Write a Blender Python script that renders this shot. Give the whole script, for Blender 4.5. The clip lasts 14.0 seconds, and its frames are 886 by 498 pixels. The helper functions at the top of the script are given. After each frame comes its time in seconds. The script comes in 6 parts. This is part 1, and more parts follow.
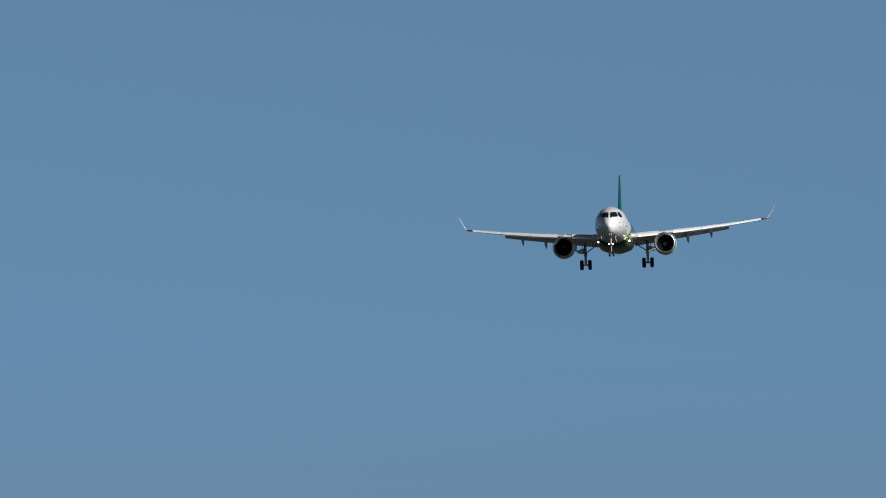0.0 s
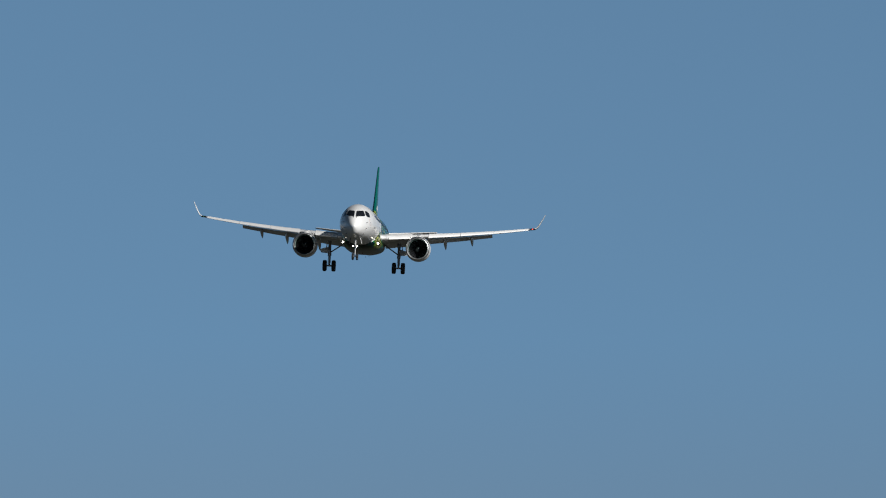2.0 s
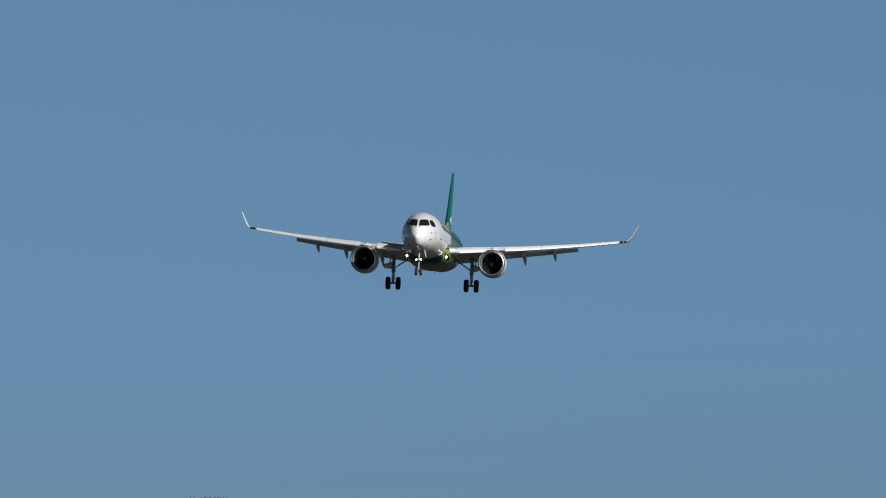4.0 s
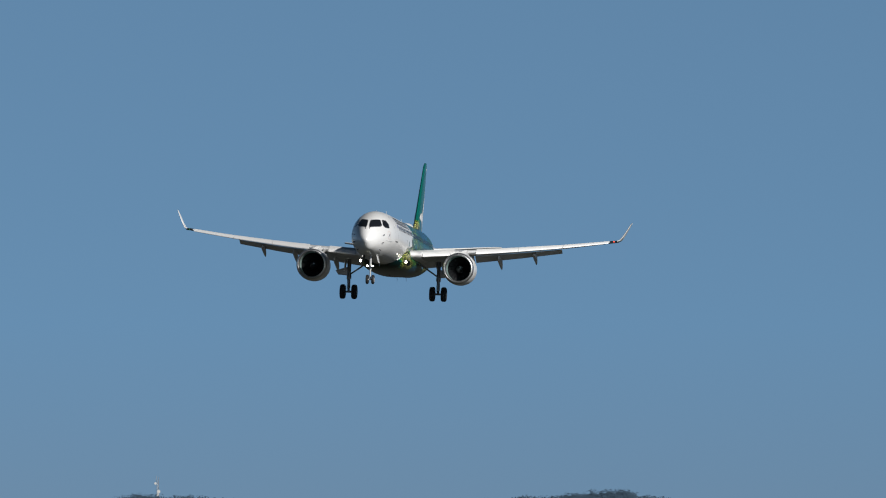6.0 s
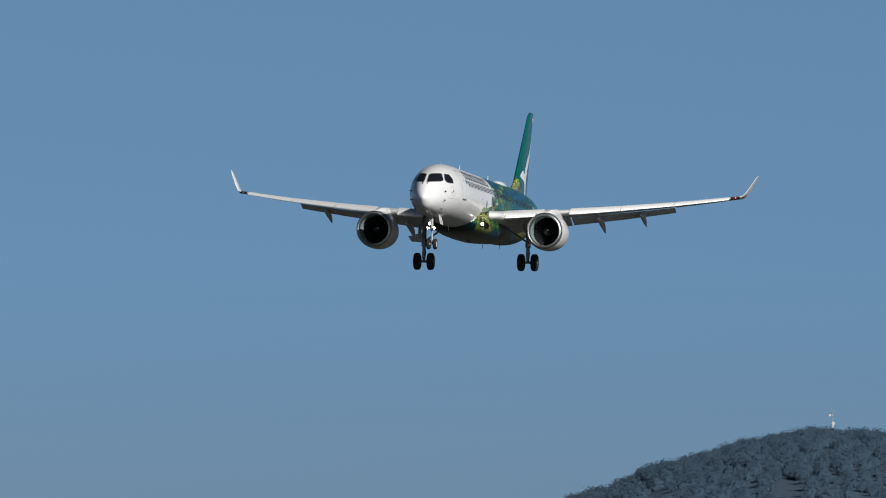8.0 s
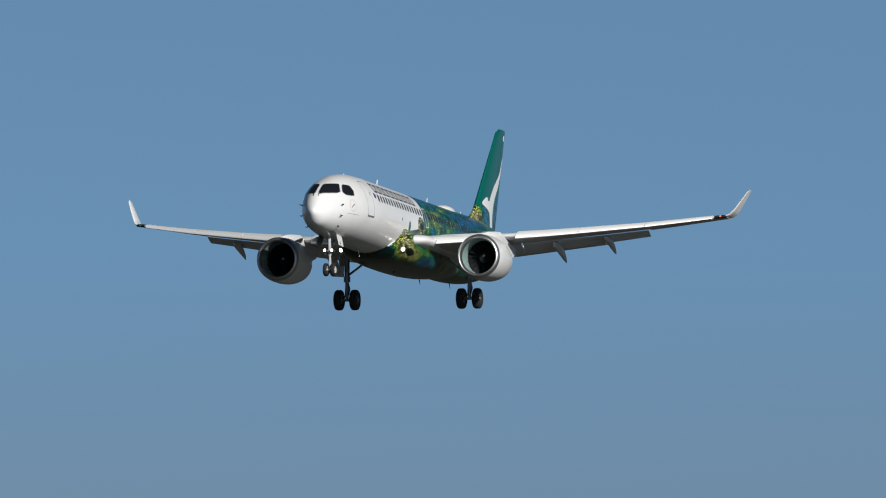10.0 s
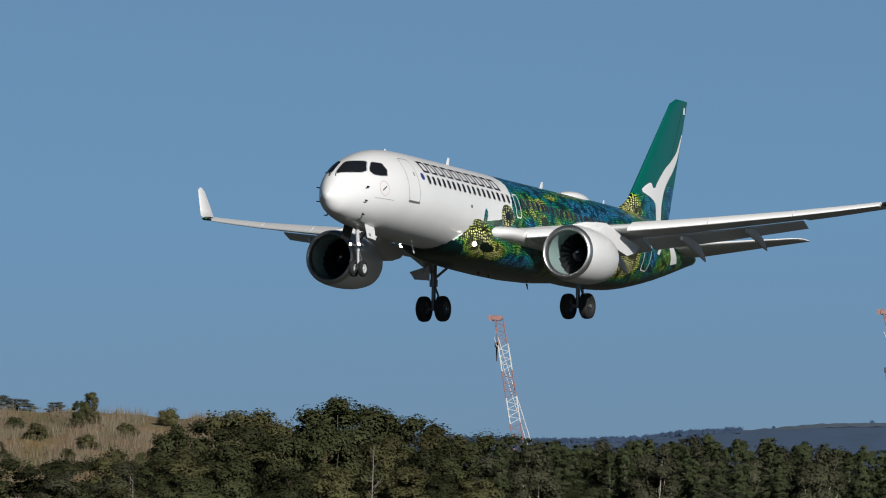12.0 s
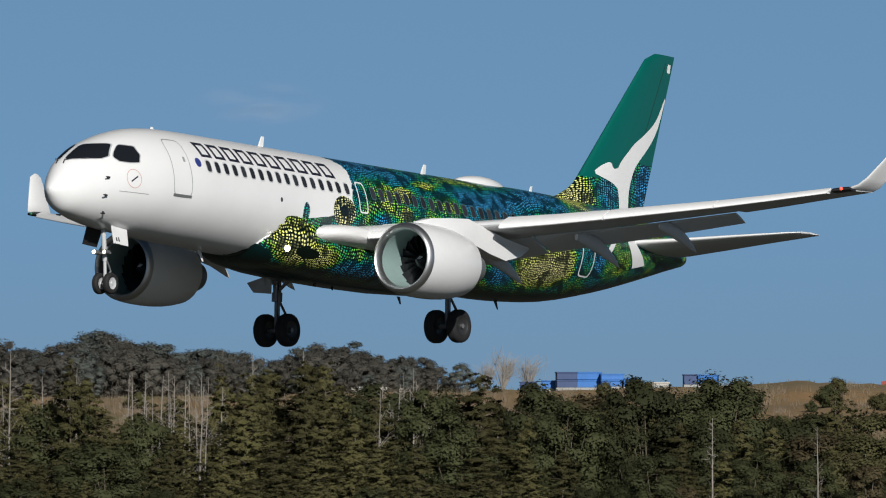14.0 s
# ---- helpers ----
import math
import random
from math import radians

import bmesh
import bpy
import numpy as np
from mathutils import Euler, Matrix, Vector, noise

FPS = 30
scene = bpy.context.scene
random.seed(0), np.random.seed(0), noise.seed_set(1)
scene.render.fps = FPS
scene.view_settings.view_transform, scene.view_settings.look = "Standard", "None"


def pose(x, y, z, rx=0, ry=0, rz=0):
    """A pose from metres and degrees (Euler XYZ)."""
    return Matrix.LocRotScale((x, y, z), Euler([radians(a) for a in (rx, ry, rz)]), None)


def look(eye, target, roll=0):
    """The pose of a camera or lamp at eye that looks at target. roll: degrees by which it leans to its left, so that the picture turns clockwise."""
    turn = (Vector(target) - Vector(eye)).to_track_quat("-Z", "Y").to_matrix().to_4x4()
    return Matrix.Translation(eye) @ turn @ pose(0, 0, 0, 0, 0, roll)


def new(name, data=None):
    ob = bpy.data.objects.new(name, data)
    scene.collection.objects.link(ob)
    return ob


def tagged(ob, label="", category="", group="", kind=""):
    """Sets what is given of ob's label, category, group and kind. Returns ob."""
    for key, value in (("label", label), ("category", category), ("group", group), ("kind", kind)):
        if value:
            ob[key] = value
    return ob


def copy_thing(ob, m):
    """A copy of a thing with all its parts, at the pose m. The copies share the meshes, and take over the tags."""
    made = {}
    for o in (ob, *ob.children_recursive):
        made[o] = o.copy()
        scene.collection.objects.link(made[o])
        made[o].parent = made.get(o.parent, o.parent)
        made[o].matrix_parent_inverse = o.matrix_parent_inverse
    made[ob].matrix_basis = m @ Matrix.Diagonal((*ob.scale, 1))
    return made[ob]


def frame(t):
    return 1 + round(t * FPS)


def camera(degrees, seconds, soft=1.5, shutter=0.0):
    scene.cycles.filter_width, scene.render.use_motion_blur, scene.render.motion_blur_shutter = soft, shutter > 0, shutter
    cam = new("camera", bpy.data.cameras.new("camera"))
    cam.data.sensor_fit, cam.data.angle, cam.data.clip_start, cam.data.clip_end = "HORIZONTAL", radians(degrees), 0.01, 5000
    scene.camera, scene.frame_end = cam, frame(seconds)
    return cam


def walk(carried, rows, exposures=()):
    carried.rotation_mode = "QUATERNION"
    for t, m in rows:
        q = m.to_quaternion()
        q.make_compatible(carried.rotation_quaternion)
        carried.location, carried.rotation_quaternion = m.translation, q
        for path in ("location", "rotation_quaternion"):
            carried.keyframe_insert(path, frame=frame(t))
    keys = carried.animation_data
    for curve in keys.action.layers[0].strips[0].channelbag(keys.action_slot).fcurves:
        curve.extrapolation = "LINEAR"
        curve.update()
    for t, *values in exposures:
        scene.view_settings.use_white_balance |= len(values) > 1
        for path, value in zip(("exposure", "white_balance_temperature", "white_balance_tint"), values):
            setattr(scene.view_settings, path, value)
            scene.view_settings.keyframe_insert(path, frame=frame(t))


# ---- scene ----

# The camera stands on the ground and pans with the aircraft: seconds, pan to the left of +Y, tilt (degrees).
EYE = Vector((0.0, 0.0, 3.0))
PAN = [
    (0, 11.093, 1.875),
    (0.5, 10.924, 1.837),
    (1, 10.882, 1.820),
    (1.5, 10.980, 1.795),
    (2, 11.174, 1.776),
    (2.2, 11.415, 1.772),
    (4.3, 13.310, 1.741),
    (4.5, 13.437, 1.738),
    (5, 13.823, 1.734),
    (5.5, 14.388, 1.724),
    (6, 15.023, 1.708),
    (6.5, 15.523, 1.686),
    (6.6, 15.620, 1.522),
    (6.7, 15.802, 1.471),
    (6.8, 16.148, 1.438),
    (6.9, 16.480, 1.412),
    (7, 16.751, 1.400),
    (7.5, 17.567, 1.374),
    (8, 18.240, 1.383),
    (8.5, 19.252, 1.392),
    (8.7, 19.368, 1.386),
    (10.8, 24.273, 1.277),
    (11, 24.818, 1.257),
    (11.5, 26.213, 1.221),
    (12, 28.371, 1.185),
    (12.5, 30.463, 1.140),
    (13, 32.540, 1.114),
    (13.5, 34.522, 1.106),
    (14, 37.386, 1.106),
]


def bearing(pan, tilt):
    a, e = radians(pan), radians(tilt)
    return Vector((-math.sin(a) * math.cos(e), math.cos(a) * math.cos(e), math.sin(e)))


cam = camera(4.224, 14.0, soft=1.1)
walk(cam, [(t, look(EYE, EYE + bearing(pan, tilt) * 100)) for t, pan, tilt in PAN])

# ---- world and sun ----
SUN_AZ, SUN_EL = 129.0, 24.0          # clockwise from +Y, degrees
world = bpy.data.worlds.new("sky")
scene.world = world
world.use_nodes = True
wn = world.node_tree
sky = wn.nodes.new("ShaderNodeTexSky")
sky.sky_type, sky.sun_disc = "NISHITA", False
sky.sun_elevation, sky.sun_rotation = radians(SUN_EL), radians(SUN_AZ)
sky.altitude, sky.air_density, sky.dust_density, sky.ozone_density = 600, 1.0, 0.3, 1.6
wn.nodes["Background"].inputs["Strength"].default_value = 0.0905
# the clear blue reaches low: the sky's rays are lifted before they are looked up
geo = wn.nodes.new("ShaderNodeTexCoord")
lift = wn.nodes.new("ShaderNodeVectorMath")
lift.operation = "MULTIPLY_ADD"
lift.inputs[1].default_value, lift.inputs[2].default_value = (1, 1, 1.5), (0, 0, 0.30)
unit = wn.nodes.new("ShaderNodeVectorMath")
unit.operation = "NORMALIZE"
wn.links.new(geo.outputs["Generated"], lift.inputs[0])
wn.links.new(lift.outputs[0], unit.inputs[0])
wn.links.new(unit.outputs[0], sky.inputs["Vector"])
tint = wn.nodes.new("ShaderNodeVectorMath")
tint.operation = "MULTIPLY"
# the lowest degree of sky is greyed by haze
low = wn.nodes.new("ShaderNodeSeparateXYZ")
haze = wn.nodes.new("ShaderNodeMapRange")
haze.inputs["From Max"].default_value = math.sin(radians(1.35))
tone = wn.nodes.new("ShaderNodeMix")
tone.data_type = "RGBA"
tone.inputs[6].default_value, tone.inputs[7].default_value = (0.870, 0.850, 0.765, 1), (0.828, 1.0, 0.995, 1)
wn.links.new(geo.outputs["Generated"], low.inputs[0])
wn.links.new(low.outputs["Z"], haze.inputs["Value"])
wn.links.new(haze.outputs[0], tone.inputs[0])
wn.links.new(tone.outputs[2], tint.inputs[1])
wn.links.new(sky.outputs[0], tint.inputs[0])
# a clear sky is darker overhead than near the horizon
split = wn.nodes.new("ShaderNodeSeparateXYZ")
fall = wn.nodes.new("ShaderNodeMapRange")
fall.inputs["From Min"].default_value, fall.inputs["From Max"].default_value, fall.inputs["To Min"].default_value, fall.inputs["To Max"].default_value = 0.07, 0.36, 1.0, 0.15
deep = wn.nodes.new("ShaderNodeVectorMath")
deep.operation = "SCALE"
wn.links.new(geo.outputs["Generated"], split.inputs[0])
wn.links.new(split.outputs["Z"], fall.inputs["Value"])
wn.links.new(tint.outputs[0], deep.inputs[0])
wn.links.new(fall.outputs[0], deep.inputs["Scale"])
wn.links.new(deep.outputs[0], wn.nodes["Background"].inputs["Color"])
sun = new("sun", bpy.data.lights.new("sun", "SUN"))
sun.data.energy, sun.data.angle, sun.data.color = 4.3, radians(0.5), (1.0, 0.975, 0.93)
a, e = radians(SUN_AZ), radians(SUN_EL)
sun.matrix_world = look(Vector((math.sin(a) * math.cos(e), math.cos(a) * math.cos(e), math.sin(e))) * 50, (0, 0, 0))
scene.view_settings.exposure = 0.0

# ---- materials ----
def material(name, color, rough=0.5, metal=0.0, spread=0.0, scale=2.0, bump=0.0, bump_scale=20.0, island=0.0, per_object=0.0, coat=0.0):
    """A Principled material: colour varied by noise at two scales, by island and by object, with fine relief."""
    m = bpy.data.materials.new(name)
    m.use_nodes = True
    nt = m.node_tree
    b = nt.nodes["Principled BSDF"]
    b.inputs["Roughness"].default_value, b.inputs["Metallic"].default_value = rough, metal
    b.inputs["Coat Weight"].default_value = coat
    b.inputs["Coat Roughness"].default_value = 0.08
    b.inputs["Base Color"].default_value = (*color, 1)
    co = nt.nodes.new("ShaderNodeTexCoord")
    value = None
    if spread:
        value = math_node(nt, "ADD", noise_node(nt, co.outputs["Object"], scale, 4), noise_node(nt, co.outputs["Object"], scale * 9, 3))
        value = math_node(nt, "MULTIPLY_ADD", math_node(nt, "SUBTRACT", value, 1.0), spread * 2, 1.0)
    if island:
        g = nt.nodes.new("ShaderNodeNewGeometry")
        v = math_node(nt, "MULTIPLY_ADD", math_node(nt, "SUBTRACT", g.outputs["Random Per Island"], 0.5), island * 2, 1.0)
        value = math_node(nt, "MULTIPLY", value, v) if value else v
    if per_object:
        o = nt.nodes.new("ShaderNodeObjectInfo")
        v = math_node(nt, "MULTIPLY_ADD", math_node(nt, "SUBTRACT", o.outputs["Random"], 0.5), per_object * 2, 1.0)
        value = math_node(nt, "MULTIPLY", value, v) if value else v
    if value:
        mix = nt.nodes.new("ShaderNodeVectorMath")
        mix.operation = "SCALE"
        mix.inputs[0].default_value = color
        nt.links.new(value, mix.inputs["Scale"])
        nt.links.new(mix.outputs[0], b.inputs["Base Color"])
    if bump:
        bn = nt.nodes.new("ShaderNodeBump")
        bn.inputs["Strength"].default_value, bn.inputs["Distance"].default_value = bump, 0.02
        nt.links.new(noise_node(nt, co.outputs["Object"], bump_scale, 4), bn.inputs["Height"])
        nt.links.new(bn.outputs[0], b.inputs["Normal"])
    return m


def math_node(nt, op, *values):
    n = nt.nodes.new("ShaderNodeMath")
    n.operation = op
    for i, v in enumerate(values):
        if isinstance(v, (int, float)):
            n.inputs[i].default_value = v
        else:
            nt.links.new(v, n.inputs[i])
    return n.outputs[0]


def noise_node(nt, vec, scale, detail):
    n = nt.nodes.new("ShaderNodeTexNoise")
    n.inputs["Scale"].default_value, n.inputs["Detail"].default_value = scale, detail
    nt.links.new(vec, n.inputs["Vector"])
    return n.outputs[0]


def glow(name, color, strength):
    m = bpy.data.materials.new(name)
    m.use_nodes = True
    b = m.node_tree.nodes["Principled BSDF"]
    b.inputs["Base Color"].default_value = (*color, 1)
    b.inputs["Emission Color"].default_value, b.inputs["Emission Strength"].default_value = (*color, 1), strength
    return m


def leaf_material(name, color, island, per_object, spread=0.18, scale=0.5, lets=0.4):
    """Foliage: a matt leaf that also lets some light through."""
    m = material(name, color, 0.8, island=island, per_object=per_object, spread=spread, scale=scale)
    m.node_tree.nodes["Principled BSDF"].inputs["Specular IOR Level"].default_value = 0.2
    nt = m.node_tree
    b = nt.nodes["Principled BSDF"]
    through_leaf, mix = nt.nodes.new("ShaderNodeBsdfTranslucent"), nt.nodes.new("ShaderNodeMixShader")
    nt.links.new(b.inputs["Base Color"].links[0].from_socket, through_leaf.inputs["Color"])
    mix.inputs[0].default_value = lets * 0.6
    nt.links.new(b.outputs[0], mix.inputs[1])
    nt.links.new(through_leaf.outputs[0], mix.inputs[2])
    nt.links.new(mix.outputs[0], nt.nodes["Material Output"].inputs["Surface"])
    return m


PAINT_WHITE = (0.80, 0.80, 0.80)
white = material("white_paint", PAINT_WHITE, 0.32, spread=0.03, scale=0.6, coat=0.3)
wing_grey = material("wing_grey_paint", (0.62, 0.63, 0.64), 0.38, spread=0.05, scale=0.9)
under_grey = material("fairing_grey_paint", (0.45, 0.46, 0.47), 0.45, spread=0.08, scale=1.2)
bare_metal = material("polished_lip", (0.62, 0.62, 0.63), 0.42, 1.0, spread=0.04, scale=3)
dark_metal = material("dark_metal", (0.06, 0.06, 0.065), 0.45, 0.7, spread=0.15, scale=5)
gear_metal = material("gear_paint", (0.22, 0.225, 0.23), 0.4, 0.4, spread=0.12, scale=6)
pale_gear = material("pale_gear_paint", (0.50, 0.51, 0.52), 0.4, spread=0.08, scale=6)
hub_metal = material("wheel_hub", (0.07, 0.07, 0.07), 0.4, 0.6, spread=0.1, scale=8)
rubber = material("tyre_rubber", (0.012, 0.012, 0.013), 0.8, spread=0.2, scale=8, bump=0.2)
dark_glass = material("window_glass", (0.012, 0.014, 0.018), 0.06)
cabin_glass = material("cabin_glass", (0.03, 0.033, 0.04), 0.15, per_object=0.3)
dark_ink = material("dark_lettering", (0.02, 0.022, 0.035), 0.4)
window_rim = material("window_rim", (0.55, 0.56, 0.57), 0.4)
seam = material("door_seam", (0.33, 0.34, 0.35), 0.5)
fan_metal = material("fan_blade", (0.035, 0.035, 0.04), 0.45, 0.7, spread=0.1, scale=6)
liner = material("inlet_liner", (0.26, 0.36, 0.345), 0.5, spread=0.05, scale=5)
lamp_white = glow("landing_lamp", (1.0, 0.93, 0.8), 12.0)
lamp_dim = glow("taxi_lamp", (1.0, 0.92, 0.68), 40.0)
lamp_red = glow("red_lamp", (1.0, 0.10, 0.06), 1.3)
lamp_amber = material("beacon_glass", (0.16, 0.03, 0.02), 0.15)
dark_rim = material("painted_window_rim", (0.05, 0.10, 0.11), 0.4)
emblem_white = material("emblem_white", (0.78, 0.78, 0.78), 0.35, spread=0.03, scale=1.0)


# ---- mesh helpers ----
def part(name, bm, mat, parent, label="", smooth=40):
    """One mesh object under a thing or a part."""
    me = bpy.data.meshes.new(name)
    bmesh.ops.recalc_face_normals(bm, faces=bm.faces)
    bm.to_mesh(me)
    bm.free()
    me.materials.append(mat)
    if smooth:
        me.polygons.foreach_set("use_smooth", [True] * len(me.polygons))
        me.set_sharp_from_angle(angle=radians(smooth))
    ob = new(name, me)
    ob.parent = parent
    if parent is aircraft:
        ob.location = (18, 0, 0)
    if label:
        ob["label"] = label
    return ob


def skin(bm, rings, closed=True, caps=True):
    """Joins rings of points, all of one length, into a skin."""
    rows = [[bm.verts.new(p) for p in r] for r in rings]
    n = len(rows[0])
    for a, b in zip(rows, rows[1:]):
        for i in range(n if closed else n - 1):
            bm.faces.new((a[i], a[(i + 1) % n], b[(i + 1) % n], b[i]))
    if caps and closed:
        bm.faces.new(rows[0])
        bm.faces.new(rows[-1][::-1])
    return bm


def tube(bm, a, b, ra, rb=None, n=10):
    """A round bar from a to b."""
    a, b = Vector(a), Vector(b)
    rb = ra if rb is None else rb
    d = (b - a).normalized()
    u = d.orthogonal().normalized()
    w = d.cross(u)
    ring = lambda c, r: [c + (u * math.cos(k * 2 * math.pi / n) + w * math.sin(k * 2 * math.pi / n)) * r for k in range(n)]
    return skin(bm, [ring(a, ra), ring(b, rb)])


def turned(bm, profile, centre, axis="x", n=40, caps=False):
    """A body of revolution: profile of (along, radius) round an axis through centre."""
    rings = []
    for s, r in profile:
        ring = []
        for k in range(n):
            c, q = math.cos(k * 2 * math.pi / n) * r, math.sin(k * 2 * math.pi / n) * r
            ring.append(Vector(centre) + (Vector((s, c, q)) if axis == "x" else Vector((c, s, q))))
        rings.append(ring)
    return skin(bm, rings, caps=caps)


def block(bm, lo, hi, bevel=0.0):
    """A box with bevelled edges."""
    lo, hi = Vector(lo), Vector(hi)
    made = bmesh.ops.create_cube(bm, size=1, matrix=Matrix.Translation((lo + hi) / 2) @ Matrix.Diagonal((*(hi - lo), 1)))
    if bevel:
        edges = list({e for v in made["verts"] for e in v.link_edges})
        bmesh.ops.bevel(bm, geom=edges, offset=bevel, segments=1, affect="EDGES")
    return bm


def plate(bm, corners, thick):
    """A flat plate from its corners, with thickness."""
    pts = [Vector(c) for c in corners]
    n = (pts[1] - pts[0]).cross(pts[2] - pts[1]).normalized() * thick / 2
    return skin(bm, [[p - n for p in pts], [p + n for p in pts]])


def airfoil(n=14, start=0.0, end=1.0, thick=0.12, camber=0.02):
    """Points (chordwise 0..1, height) round a wing section between two fractions of its chord."""
    up, low = [], []
    for k in range(n + 1):
        s = start + (end - start) * (1 - math.cos(math.pi * k / n)) / 2
        t = 5 * thick * (0.2969 * math.sqrt(s) - 0.126 * s - 0.3516 * s * s + 0.2843 * s ** 3 - 0.1015 * s ** 4)
        c = camber * 4 * s * (1 - s)
        up.append((s, c + t + 0.0006))
        low.append((s, c - t * 0.8 - 0.0006))
    return up + low[::-1][(1 if end > 0.999 else 0):(-1 if start < 0.001 else None)]


def wing_ring(section, le, chord, twist=0.0, lean=0.0, side=1):
    """A wing section in place: le is the leading edge, lean turns the section about x (0: flat wing)."""
    c, s = math.cos(radians(twist)), math.sin(radians(twist))
    cl, sl = math.cos(radians(lean)), math.sin(radians(lean))
    ring = []
    for a, h in section:
        dx, dz = -(a * c - h * s) * chord, (h * c - a * s) * chord
        ring.append(Vector((le[0] + dx, side * (le[1] - dz * sl), le[2] + dz * cl)))
    return ring

# ---- ground ----
grass = material("dry_grass_ground", (0.028, 0.028, 0.018), 0.9, spread=0.25, scale=0.05, bump=0.5, bump_scale=2)


def place(az, r, z=0.0):
    """A point at a bearing (degrees left of +Y) and a distance from the camera's foot."""
    a = radians(az)
    return Vector((-math.sin(a) * r, math.cos(a) * r, z))


def build_ground():
    bm = bmesh.new()
    rings = []
    for r in (0.5, 60, 200, 420, 640, 900, 1400, 2200, 3200, 4200, 4990):
        rings.append([place(k * 3.75, r, 0) for k in range(96)])
    skin(bm, rings, caps=False)
    bm.verts.ensure_lookup_table()
    bm.faces.new(bm.verts[:96])
    me = bpy.data.meshes.new("ground")
    bmesh.ops.recalc_face_normals(bm, faces=bm.faces)
    bm.to_mesh(me)
    bm.free()
    me.materials.append(grass)
    return tagged(new("ground", me), "dry open grassland around the airfield", "ground", kind="structure")


ground = build_ground()

# ---- aircraft: the fuselage's form ----
# x forward from the nose tip, height of the widest line, crown, keel, half width (metres)
STATIONS = [
    (-0.26, -0.36, -0.35, -0.37, 0.01), (-0.30, -0.36, -0.25, -0.49, 0.12), (-0.40, -0.35, -0.08, -0.62, 0.25), (-0.58, -0.32, 0.18, -0.81, 0.41), (-0.90, -0.28, 0.60, -1.02, 0.63),
    (-1.3, -0.22, 0.89, -1.12, 0.83), (-1.85, -0.15, 1.20, -1.24, 1.04), (-2.5, -0.08, 1.46, -1.33, 1.25), (-3.1, -0.02, 1.66, -1.39, 1.41), (-4.2, 0.05, 1.93, -1.46, 1.60), (-5.5, 0.10, 2.07, -1.52, 1.72),
    (-7.0, 0.12, 2.10, -1.57, 1.82), (-10.0, 0.12, 2.10, -1.63, 1.82), (-15.0, 0.12, 2.09, -1.78, 1.82),
    (-25.0, 0.12, 2.09, -1.83, 1.82), (-27.0, 0.14, 2.12, -1.76, 1.80), (-29.0, 0.20, 2.10, -1.60, 1.73), (-31.0, 0.28, 2.04, -1.27, 1.57),
    (-33.0, 0.40, 1.95, -0.86, 1.34), (-35.0, 0.52, 1.80, -0.38, 1.03), (-36.5, 0.60, 1.58, 0.0, 0.74), (-37.5, 0.66, 1.32, 0.24, 0.50),
    (-38.1, 0.66, 1.05, 0.38, 0.30), (-38.3, 0.65, 0.85, 0.48, 0.14)]


def hull(x):
    """Widest line, crown, keel and half width of the fuselage at x."""
    xs = [-s[0] for s in STATIONS]
    u = min(max(-x, xs[0]), xs[-1] - 1e-6)
    i = max(k for k in range(len(xs) - 1) if xs[k] <= u)
    h = xs[i + 1] - xs[i]
    w = (u - xs[i]) / h
    out = []
    for c in range(1, 5):
        a, b = STATIONS[i][c], STATIONS[i + 1][c]
        d = (b - a) / h
        d0 = (a - STATIONS[i - 1][c]) / (xs[i] - xs[i - 1]) if i else d
        d1 = (STATIONS[i + 2][c] - b) / (xs[i + 2] - xs[i + 1]) if i + 2 < len(xs) else d
        m0 = 0.0 if d0 * d <= 0 else 2 * d0 * d / (d0 + d)
        m1 = 0.0 if d1 * d <= 0 else 2 * d1 * d / (d1 + d)
        if i == 0:
            m0 = d
        out.append((2 * w ** 3 - 3 * w ** 2 + 1) * a + (w ** 3 - 2 * w ** 2 + w) * h * m0 + (3 * w ** 2 - 2 * w ** 3) * b + (w ** 3 - w ** 2) * h * m1)
    return out


def hull_gap(x, y, z):
    """Below 1 inside the fuselage, above 1 outside it."""
    zw, top, low, ry = hull(x)
    r = (top - zw) if z > zw else (zw - low)
    return (y / ry) ** 2 + ((z - zw) / r) ** 2


def on_side(x, z, side=1, lift=0.0):
    """The point of the skin at x and height z on one side."""
    zw, top, low, ry = hull(x)
    r = (top - zw) if z > zw else (zw - low)
    s = max(-1.0, min(1.0, (z - zw) / r))
    c = math.sqrt(max(0.0, 1 - s * s))
    n = Vector((0, c / ry, s / r)).normalized()
    return Vector((x, side * (ry * c + lift * n.y), zw + r * s + lift * n.z))


def on_nose(y, z, lift=0.0):
    """The point of the nose's skin with the given y and z."""
    near, far = 0.0, -6.0
    for _ in range(40):
        mid = (near + far) / 2
        if hull_gap(mid, y, z) > 1:
            near = mid
        else:
            far = mid
    e = 1e-3
    n = Vector((hull_gap(far + e, y, z) - hull_gap(far - e, y, z), hull_gap(far, y + e, z) - hull_gap(far, y - e, z), hull_gap(far, y, z + e) - hull_gap(far, y, z - e))).normalized()
    return Vector((far, y, z)) + n * lift


